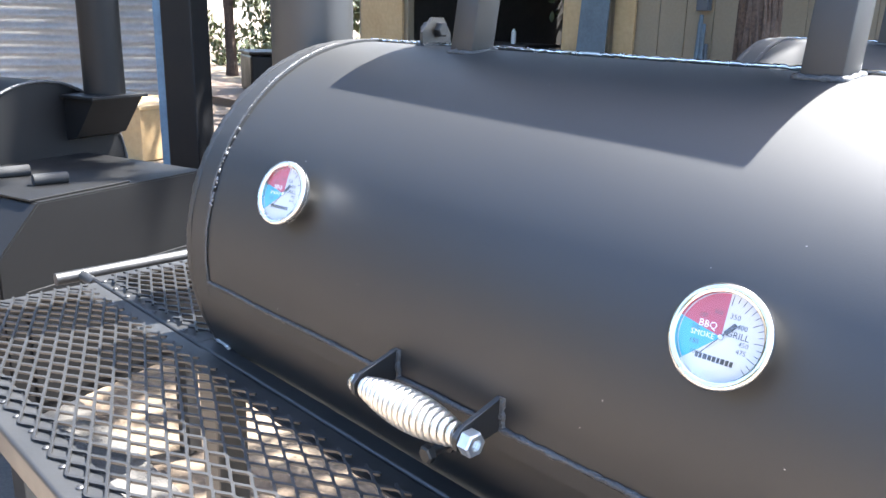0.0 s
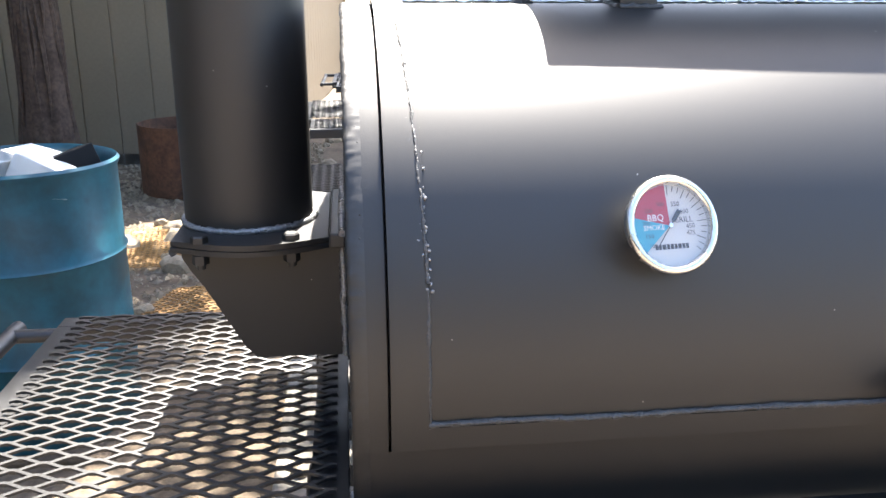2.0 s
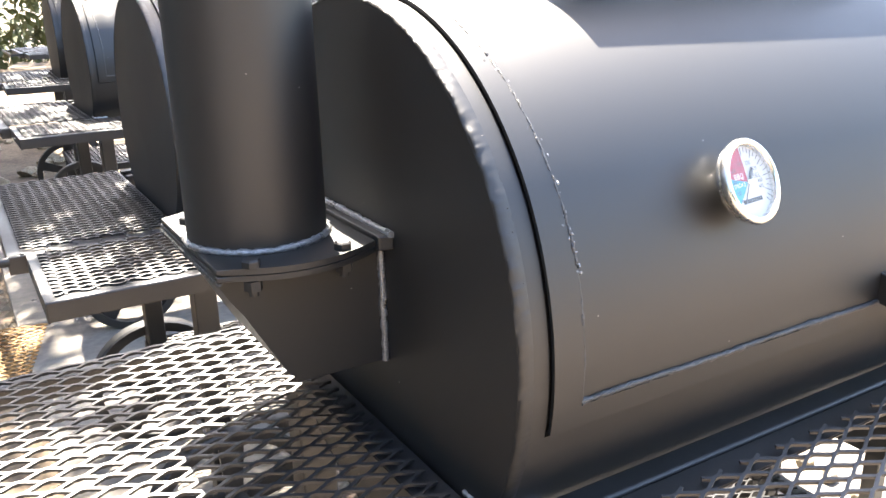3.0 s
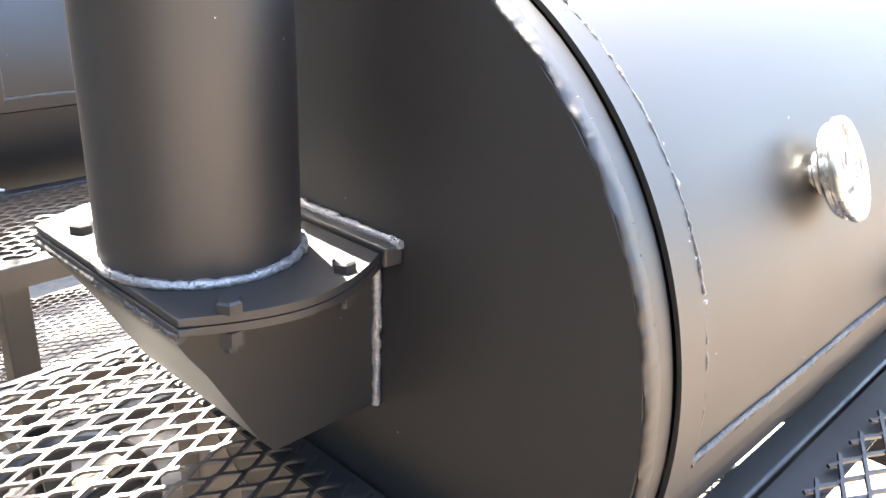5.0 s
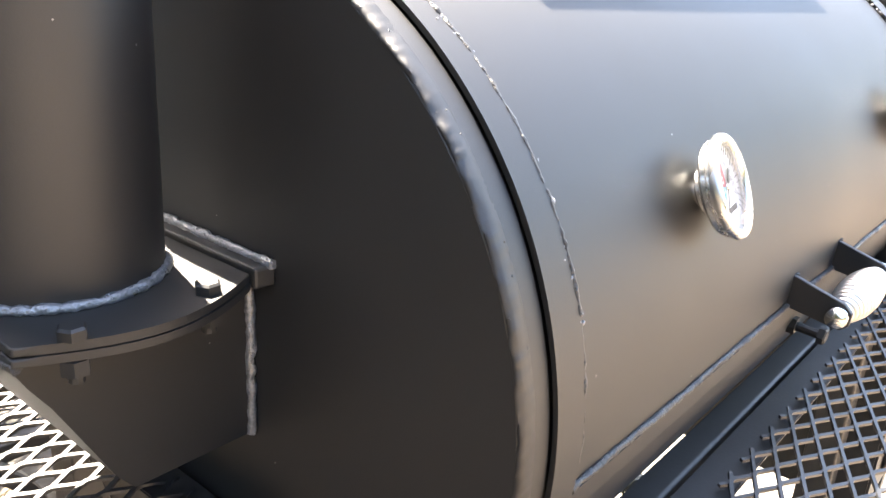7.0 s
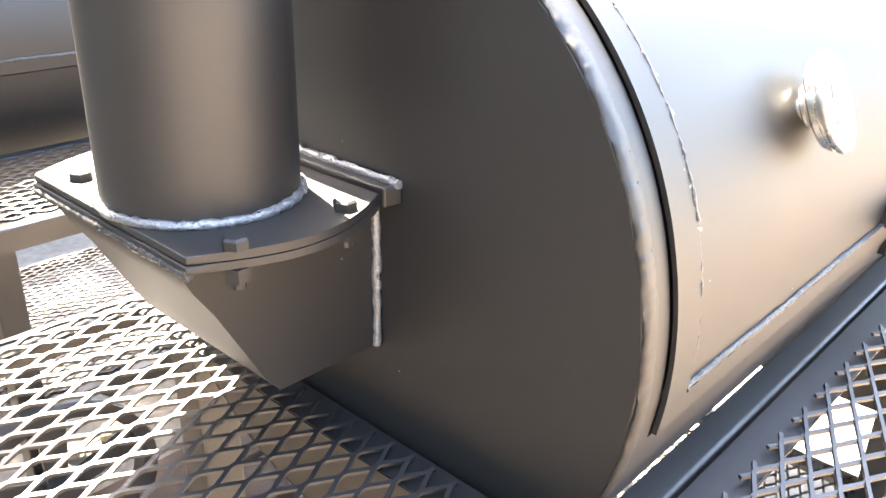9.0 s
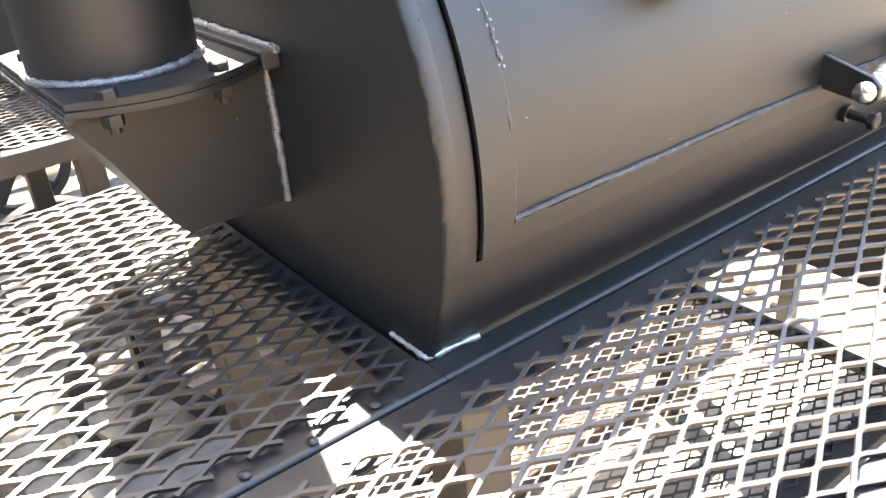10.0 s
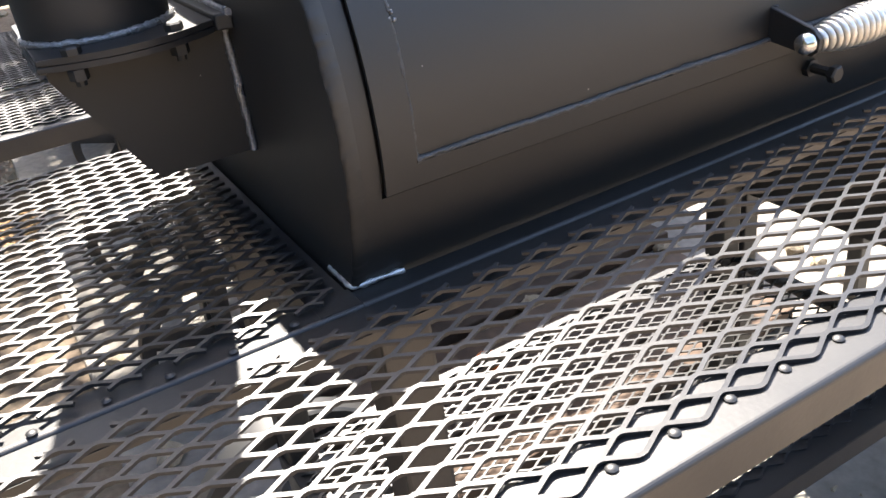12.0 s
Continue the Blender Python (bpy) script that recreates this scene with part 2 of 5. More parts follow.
def lathe_bm(profile, segs=32, m=None, close=False):
    bm = bmesh.new()
    add_lathe(bm, profile, segs, m, close)
    return bm


def axis_pose(at, way):
    """A pose whose z runs along way."""
    return Matrix.Translation(at) @ Vector(way).to_track_quat("Z", "Y").to_matrix().to_4x4()


def add_tube(bm, pts, radius, sides=8, cap=True, wobble=0.0, rng=None):
    """A round bar through points; wobble makes it uneven, like a weld bead."""
    pts = [Vector(p) for p in pts]
    rings = []
    for i, p in enumerate(pts):
        d = (pts[min(i + 1, len(pts) - 1)] - pts[max(i - 1, 0)]).normalized()
        u = d.orthogonal().normalized() if i == 0 else (u - d * u.dot(d)).normalized()
        w = d.cross(u)
        r = (radius[i] if isinstance(radius, (list, tuple)) else radius) * (1 + (rng.uniform(-wobble, wobble) if rng else 0))
        rings.append([bm.verts.new(p + (u * math.cos(2 * math.pi * k / sides) + w * math.sin(2 * math.pi * k / sides)) * r) for k in range(sides)])
    for a, b in zip(rings, rings[1:]):
        for k in range(sides):
            bm.faces.new((a[k], a[(k + 1) % sides], b[(k + 1) % sides], b[k]))
    if cap:
        bm.faces.new(rings[0][::-1])
        bm.faces.new(rings[-1])


def tube_bm(pts, radius, sides=8, **k):
    bm = bmesh.new()
    add_tube(bm, pts, radius, sides, **k)
    return bm


def weld_bm(pts, radius=0.004, step=0.005, seed=1, drift=0.0006, vary=0.13):
    """An uneven bead along a line of points: ripples of the torch, lumps and pits."""
    rng = random.Random(seed)
    pts = [Vector(p) for p in pts]
    step = min(step, 0.0034)
    out = []
    for a, b in zip(pts, pts[1:]):
        n = max(1, int((b - a).length / step))
        out += [a.lerp(b, i / n) for i in range(n)]
    out.append(pts[-1])
    slow, rs = 1.0, []
    for i in range(len(out)):
        slow = 0.9 * slow + 0.1 * rng.uniform(0.55, 1.45)
        rs.append(radius * slow * (0.95 + 0.09 * math.sin(i * 1.9) + rng.uniform(-vary, vary)))
    out = [p + Vector((rng.uniform(-drift, drift), rng.uniform(-drift, drift), rng.uniform(-drift, drift))) for p in out]
    bm = tube_bm(out, rs, 7)
    for v in bm.verts:
        v.co += Vector((rng.uniform(-1, 1), rng.uniform(-1, 1), rng.uniform(-1, 1))) * radius * 0.16
    return bm


def rough_weld_bm(pts, radius, seed):
    """A bead with fine spatter grown into it."""
    bm = weld_bm(pts, radius, 0.003, seed, 0.0004, 0.16)
    fine = lumps_bm(pts, radius * 0.42, seed + 1, (0.9, 0.9, 0.9))
    me = bpy.data.meshes.new("spatter")
    fine.to_mesh(me)
    fine.free()
    bm.from_mesh(me)
    return bm


def lumps_bm(pts, size, seed, spread=(0.8, 0.0, 0.1)):
    """A coarse spattered bead: small uneven lumps crowded along a line of close points."""
    rng = random.Random(seed)
    verts, faces = [], []
    base = bmesh.new()
    bmesh.ops.create_icosphere(base, subdivisions=1, radius=1.0)
    ico = [v.co.copy() for v in base.verts]
    tri = [[v.index for v in f.verts] for f in base.faces]
    base.free()
    for a, b in zip(pts, pts[1:]):
        a, b = Vector(a), Vector(b)
        for _ in range(max(2, int((b - a).length / (size * 0.62)))):
            c = a.lerp(b, rng.random()) + Vector([rng.gauss(0, k) * size for k in spread])
            sx, sy, sz = (size * rng.uniform(0.5, 1.15) for _ in range(3))
            turn = Euler((rng.uniform(0, 3), rng.uniform(0, 3), rng.uniform(0, 3))).to_matrix()
            n = len(verts)
            verts += [tuple(c + turn @ Vector((p.x * sx, p.y * sy * 0.7, p.z * sz * 0.8))) for p in ico]
            faces += [[n + k for k in f] for f in tri]
    bm = bmesh.new()
    vs = [bm.verts.new(v) for v in verts]
    for f in faces:
        bm.faces.new([vs[k] for k in f])
    return bm


def extrude_bm(outline, z0, z1, m=None, bevel=0.0):
    """A prism over a flat outline of (x, y)."""
    bm = bmesh.new()
    lo = [bm.verts.new((x, y, z0)) for x, y in outline]
    hi = [bm.verts.new((x, y, z1)) for x, y in outline]
    bm.faces.new(lo[::-1])
    bm.faces.new(hi)
    n = len(outline)
    for i in range(n):
        bm.faces.new((lo[i], lo[(i + 1) % n], hi[(i + 1) % n], hi[i]))
    if bevel:
        bmesh.ops.bevel(bm, geom=[e for e in bm.edges], offset=bevel, segments=2, affect="EDGES", profile=0.5)
    if m is not None:
        bmesh.ops.transform(bm, matrix=m, verts=bm.verts)
    return bm


def text_mesh(body, size, m, stretch=1.0):
    """Letters of the built-in font as a flat mesh, centred, in the pose m."""
    cu = bpy.data.curves.new("letters", "FONT")
    cu.body, cu.size, cu.align_x, cu.align_y, cu.resolution_u = body, size, "CENTER", "CENTER", 2
    ob = bpy.data.objects.new("letters", cu)
    me = bpy.data.meshes.new_from_object(ob)
    bpy.data.objects.remove(ob)
    bpy.data.curves.remove(cu)
    me.transform(m @ Matrix.Diagonal((stretch, 1, 1, 1)))
    return me


# ---- the smoker ----
GROUND = -0.08
R, LENGTH, AXIS, SHELF = 0.285, 1.035, 0.976, 0.84
DOOR_X0, DOOR_X1, DOOR_LOW, DOOR_TOP = 0.061, 0.974, -6.2, 93.0
STRAP = 0.029


def on_drum(x, a, r=R):
    """A point on the drum: a is the angle up from its front."""
    return Vector((x, -r * math.cos(radians(a)), AXIS + r * math.sin(radians(a))))


def shell_bm(x0, x1, a0, a1, r0, r1, nx=1, step=3.0, dents=0.0):
    """A curved plate of the drum between two lengths and two angles."""
    bm = bmesh.new()
    na = max(2, int(abs(a1 - a0) / step))
    grid = {}
    for s, r in enumerate((r0, r1)):
        for i in range(nx + 1):
            for j in range(na + 1):
                x, a = x0 + (x1 - x0) * i / nx, a0 + (a1 - a0) * j / na
                d = dents * noise.noise((x * 5, a * 0.05, 2.0)) if s else 0
                grid[s, i, j] = bm.verts.new(on_drum(x, a, r + d))
    for s in (0, 1):
        for i in range(nx):
            for j in range(na):
                bm.faces.new((grid[s, i, j], grid[s, i + 1, j], grid[s, i + 1, j + 1], grid[s, i, j + 1]))
    for i in range(nx):
        for j in (0, na):
            bm.faces.new((grid[0, i, j], grid[0, i + 1, j], grid[1, i + 1, j], grid[1, i, j]))
    for j in range(na):
        for i in (0, nx):
            bm.faces.new((grid[0, i, j], grid[0, i, j + 1], grid[1, i, j + 1], grid[1, i, j]))
    return bm


def rim_bm(x, w, seed):
    """The fillet weld that rounds off the edge between an end plate and the shell: a rippled ring."""
    bm = bmesh.new()
    rng = random.Random(seed)
    sec = [(-0.0022, -0.0030), (-0.0012, -0.0022), (-0.0014, -0.0010), (-0.0026, 0.0003), (-0.0052, 0.0012), (-0.0110, 0.0010), (-0.0150, 0.0002), (-0.0150, -0.004)]
    n = 900
    rings = []
    k1 = 1.0
    for i in range(n):
        t = 2 * math.pi * i / n
        k1 = 0.7 * k1 + 0.3 * rng.uniform(0.3, 1.7)
        rip = k1 + 0.10 * math.sin(i * 0.55)
        lump = 0.0018 * noise.noise((math.cos(t) * 9, math.sin(t) * 9, x)) + 0.0012 * max(0.0, noise.noise((math.cos(t) * 34, math.sin(t) * 34, x + 3)))
        nick = 0.0018 * noise.noise((math.cos(t) * 26, math.sin(t) * 26, x + 7)) + 0.0016 * max(0.0, noise.noise((math.cos(t) * 70, math.sin(t) * 70, x + 11)) - 0.1)
        ring = []
        for u, (dx, dr) in enumerate(sec):
            amp = rip if u in (1, 2) else 1.0
            r = R + dr + (lump if u in (0, 1) else lump * 0.3)
            shift = nick if u in (3, 4) else 0.4 * nick if u == 2 else 0.0
            r += 0.5 * shift
            r += rng.uniform(-0.00022, 0.00022) + (0.0006 * noise.noise((math.cos(t) * 55, math.sin(t) * 55, u * 0.7)) if 1 < u < 6 else 0)
            ring.append(bm.verts.new((x + w * (dx * amp + shift), -r * math.cos(t), AXIS + r * math.sin(t))))
        rings.append(ring)
    for i in range(n):
        a, c = rings[i], rings[(i + 1) % n]
        for u in range(len(sec) - 1):
            bm.faces.new((a[u], a[u + 1], c[u + 1], c[u]))
    return bm


def expanded_mesh(x0, x1, y0, y1, z, long=0.0495, short=0.0216, width=0.0033, thick=0.0031, phase=0.0, tilt=10.0, cut=(False, False)):
    """Expanded steel: slanting flat strands that meet at short bonds and part to almond openings, long in x. Where an edge is cut, the strands end in open teeth."""
    verts, faces = [], []
    wave = [(0.0, -1.0), (0.06, -0.92), (0.16, -0.45), (0.25, 0.0), (0.34, 0.45), (0.44, 0.92), (0.50, 1.0), (0.56, 0.92), (0.66, 0.45), (0.75, 0.0), (0.84, -0.45), (0.94, -0.92)]
    ct, st = math.cos(radians(tilt)), math.sin(radians(tilt))
    rows = int((y1 - y0) / (short / 2))
    for k in range(rows + 1):
        runs, pts = [], []
        for i in range(-1, int((x1 - x0) / long) + 2):
            for u, w in wave:
                x, y = x0 + phase + (i + u + (k % 2) / 2) * long, y0 + (k + 0.5 + w * 0.46) * short / 2
                gone = (cut[0] and k == 0 and w < -0.2) or (cut[1] and k == rows and w > 0.2)
                if x < x0 or x > x1 or gone:
                    runs.append(pts)
                    pts = []
                else:
                    pts.append((x, y if cut[1] else min(y, y1), w))
        for pts in runs + [pts]:
            if len(pts) < 2:
                continue
            base = len(verts)
            for i, (x, y, w) in enumerate(pts):
                a, c = pts[max(i - 1, 0)], pts[min(i + 1, len(pts) - 1)]
                dx, dy = c[0] - a[0], c[1] - a[1]
                n = math.hypot(dx, dy) or 1
                px, py = -dy / n, dx / n
                for su, sm in ((0.5, 0), (-0.5, 0), (-0.5, -1), (0.5, -1)):
                    flat, lift = su * width * ct - sm * thick * st, su * width * st + sm * thick * ct
                    verts.append((x + px * flat, y + py * flat, z + lift + 0.0008 * w))
            for i in range(len(pts) - 1):
                p, q = base + 4 * i, base + 4 * i + 4
                for e in range(4):
                    faces.append((p + e, p + (e + 1) % 4, q + (e + 1) % 4, q + e))
            faces.append((base, base + 1, base + 2, base + 3))
            e = base + 4 * (len(pts) - 1)
            faces.append((e + 3, e + 2, e + 1, e))
    me = bpy.data.meshes.new("expanded_mesh")
    me.from_pydata(verts, [], faces)
    me.validate()
    return me


def angle_iron(bm, p, q, inward, flange=0.032, deep=0.038, thick=0.0035, rolled=0.0):
    """An L section from p to q (its top outer edge); inward is the flat way in which its top flange reaches."""
    p, q, w = Vector(p), Vector(q), Vector(inward).normalized()
    arc = [(rolled * (1 - math.sin(radians(a))), -rolled * (1 - math.cos(radians(a)))) for a in (90, 72, 54, 36, 18, 0)] if rolled else [(0, 0)]
    sec = arc + [(flange, 0), (flange, -thick), (thick, -thick), (thick, -deep), (0, -deep)]
    ends = []
    for c in (p, q):
        ends.append([bm.verts.new(c + w * u + Vector((0, 0, v))) for u, v in sec])
    n = len(sec)
    for i in range(n):
        bm.faces.new((ends[0][i], ends[0][(i + 1) % n], ends[1][(i + 1) % n], ends[1][i]))
    bm.faces.new(ends[0][::-1])
    bm.faces.new(ends[1])


def angle_part(name, p, q, inward, parent, round_by=0.0012, **k):
    bm = bmesh.new()
    angle_iron(bm, p, q, inward, **k)
    bm.normal_update()
    bmesh.ops.bevel(bm, geom=[e for e in bm.edges if e.is_manifold and e.calc_face_angle(0) > 1.2 and (round_by < 0.002 or e.calc_length() > 0.06)], offset=min(round_by, 0.0016), segments=2, affect="EDGES")
    return part(name, bm, SHELF_PAINT, parent)


def hex_bolt(at, way, size, parent, name="bolt", shank=0.03, mat=None, nut=True):
    """A hexagon head with a chamfer, on a shank with a nut at its other end."""
    bm = bmesh.new()
    h = size * 0.42
    add_lathe(bm, [(0, h), (size * 0.40, h), (size * 0.5, h * 0.8), (size * 0.5, 0), (0, 0)], 6)
    add_lathe(bm, [(size * 0.27, 0), (size * 0.27, -shank), (0, -shank)], 10)
    if nut:
        add_lathe(bm, [(size * 0.27, -shank * 0.45), (size * 0.5, -shank * 0.45), (size * 0.5, -shank * 0.8), (size * 0.27, -shank * 0.8)], 6)
    bmesh.ops.transform(bm, matrix=axis_pose(at, way), verts=bm.verts)
    return part(name, bm, mat or PAINT, parent, smooth=35)


def make_thermometer(x, parent, yaw=0.0, depth=0.68, a=24.0):
    """A dial thermometer that stands off the door on a short threaded neck."""
    up = Vector((0, math.sin(radians(a)), math.cos(radians(a))))
    z = Vector((0, -math.cos(radians(a)), math.sin(radians(a))))
    rot = Matrix((Vector((1, 0, 0)), up, z)).transposed().to_4x4()
    m = Matrix.Translation(on_drum(x, a)) @ Matrix.Rotation(radians(yaw), 4, "Z") @ rot @ Matrix.Diagonal((1, 1, depth, 1))
    g = part("thermometer", lathe_bm([(0.0, -0.004), (0.009, -0.004), (0.009, 0.004), (0.0165, 0.0045), (0.0172, 0.006), (0.0172, 0.0085), (0.0165, 0.010), (0.0, 0.010)], 28, m), CHROME, parent, "round chrome dial thermometer", 30)
    part("neck", lathe_bm([(0.0135, 0.008), (0.0135, 0.016), (0.0, 0.016)], 20, m), CHROME, g, smooth=30)
    part("case", lathe_bm([(0.0, 0.013), (0.026, 0.0135), (0.0320, 0.0155), (0.0335, 0.0175), (0.0335, 0.0195), (0.0350, 0.0200), (0.0350, 0.0222), (0.0338, 0.0228), (0.0338, 0.0250), (0.0355, 0.0256), (0.0355, 0.0262), (0.0, 0.0264)], 56, m), CHROME, g, "ribbed chrome case", 40)
    part("bezel", lathe_bm([(0.0335, 0.0262), (0.0376, 0.0265), (0.0382, 0.0290), (0.0378, 0.0330), (0.0360, 0.0352), (0.0335, 0.0352), (0.0318, 0.0335), (0.0316, 0.0290), (0.0316, 0.0264)], 56, m, close=True), CHROME, g, "polished bezel ring", 50)
    part("dial", lathe_bm([(0.0, 0.0266), (0.0318, 0.0266), (0.0318, 0.0250)], 48, m), DIAL_WHITE, g, "white printed dial face", 30)
    pane = part("glass", lathe_bm([(0.0, 0.0336), (0.018, 0.0334), (0.0319, 0.0326)], 48, m), GLASS, g, "clear domed glass", 60)
    pane.visible_shadow = False

    def sector(name, mat, r0, r1, t0, t1, h):
        bm = bmesh.new()
        n = 16
        inner = [bm.verts.new((r0 * math.cos(radians(t0 + (t1 - t0) * i / n)), r0 * math.sin(radians(t0 + (t1 - t0) * i / n)), h)) for i in range(n + 1)]
        outer = [bm.verts.new((r1 * math.cos(radians(t0 + (t1 - t0) * i / n)), r1 * math.sin(radians(t0 + (t1 - t0) * i / n)), h)) for i in range(n + 1)]
        for i in range(n):
            bm.faces.new((inner[i], outer[i], outer[i + 1], inner[i + 1]))
        bmesh.ops.transform(bm, matrix=m, verts=bm.verts)
        part(name, bm, mat, g)

    sector("red_zone", DIAL_RED, 0.002, 0.0312, 92, 166, 0.0269)
    sector("blue_zone", DIAL_BLUE, 0.002, 0.0312, 166, 222, 0.0269)
    for word, px, py, size, mat in (("BBQ", -0.0115, 0.0062, 0.0072, PRINT_WHITE), ("SMOKE", -0.0135, -0.0012, 0.0056, PRINT_WHITE), ("GRILL", 0.0112, 0.0038, 0.0064, INK),
                                    ("350", 0.0060, 0.0160, 0.0052, INK), ("400", 0.0128, 0.0100, 0.0052, INK), ("450", 0.0168, -0.0014, 0.0050, INK), ("475", 0.0166, -0.0066, 0.0050, INK),
                                    ("150", -0.0182, -0.0076, 0.0050, INK), ("200", -0.0195, 0.0022, 0.0046, INK), ("250", -0.0165, 0.0120, 0.0046, INK), ("300", -0.0065, 0.0165, 0.0046, INK), ("100", -0.0160, -0.0150, 0.0044, INK)):
        mesh_part("print", text_mesh(word, size, m @ Matrix.Translation((px, py, 0.0272))), mat, g)
    bars = bmesh.new()
    x0 = -0.0145
    for w in (0.0022, 0.0022, 0.0030, 0.0026, 0.0026, 0.0022, 0.0028, 0.0024, 0.0022):
        add_box(bars, x0, x0 + w, -0.0180, -0.0142, 0.0267, 0.0270, m=m)
        x0 += w + 0.0007
    part("maker_line", bars, INK, g, "dark printed line of lettering")
    ticks = bmesh.new()
    for i in range(15):
        t = 88 - i * 9.2
        ln = 0.0075 if i % 3 == 0 else 0.0045
        add_box(ticks, 0.0308 - ln, 0.0308, -0.00024, 0.00024, 0.0267, 0.0270, m=m @ Matrix.Rotation(radians(t), 4, "Z"))
    part("tick_marks", ticks, INK, g)
    needle = bmesh.new()
    tip = m @ Matrix.Translation((0, 0, 0.0281)) @ Matrix.Rotation(radians(232), 4, "Z")
    add_box(needle, 0, 0.022, -0.0003, 0.0003, 0, 0.0005, m=tip)
    add_box(needle, -0.014, -0.004, -0.0017, 0.0017, 0, 0.0006, m=tip)
    add_box(needle, -0.005, 0.0, -0.0006, 0.0006, 0, 0.0006, m=tip)
    part("needle", needle, INK, g)
    part("needle_hub", lathe_bm([(0, 0.0295), (0.0018, 0.0293), (0.0024, 0.0275)], 14, m), CHROME, g, smooth=60)
    return g


def make_door_handle(parent, name="door_handle"):
    """Two flat brackets with a bolt and a coiled steel spring grip between them."""
    xa, xb, yh, zh = 0.456, 0.600, -0.330, 0.951
    h = part(name, tube_bm([(xa - 0.012, yh, zh), (xb + 0.012, yh, zh)], 0.0058, 14), CHROME, parent, "coiled spring handle on two flat brackets", 40)
    for x in (xa, xb):
        out = [(-0.276, 0.978), (-0.282, 0.979), (-0.292, 0.976), (yh - 0.004, 0.964), (yh - 0.012, 0.956), (yh - 0.011, 0.944), (yh - 0.004, 0.938), (-0.280, 0.946)]
        bm = extrude_bm(out, -0.0028, 0.0028)
        bmesh.ops.transform(bm, matrix=Matrix(((0, 0, 1, x), (1, 0, 0, 0), (0, 1, 0, 0), (0, 0, 0, 1))), verts=bm.verts)
        bmesh.ops.bevel(bm, geom=list(bm.edges), offset=0.0007, segments=1, affect="EDGES")
        part("bracket", bm, PAINT, h)
        part("bracket_weld", weld_bm([(x + 0.004, -0.2835, 0.945), (x + 0.004, -0.286, 0.962), (x + 0.004, -0.2855, 0.978)], 0.0036, seed=int(x * 1000)), PAINT_WELD, h)
    coil = []
    turns, n = 17, 17 * 18
    for i in range(n + 1):
        u = i / n
        r = 0.0072 + 0.0098 * math.sin(math.pi * u) ** 0.85
        t = 2 * math.pi * turns * u
        coil.append((xa + 0.006 + (xb - xa - 0.012) * u, yh + r * math.cos(t), zh + r * math.sin(t)))
    part("spring_grip", tube_bm(coil, 0.0033, 8), SPRING, h, "pale coiled spring grip", 60)
    bm = bmesh.new()
    add_lathe(bm, [(0, 0.011), (0.006, 0.0105), (0.0095, 0.007), (0.0105, 0.002), (0.0105, 0.0), (0, 0)], 18, axis_pose((xa - 0.004, yh, zh), (-1, 0, 0)))
    part("bolt_head", bm, CHROME, h, smooth=50)
    bm = bmesh.new()
    add_lathe(bm, [(0, 0.004), (0.0058, 0.004), (0.0058, 0.013), (0.0105, 0.013), (0.012, 0.011), (0.012, 0.001), (0, 0.001)], 6, axis_pose((xb + 0.003, yh, zh), (1, 0, 0)))
    part("lock_nut", bm, GALV, h, smooth=30)
    return h


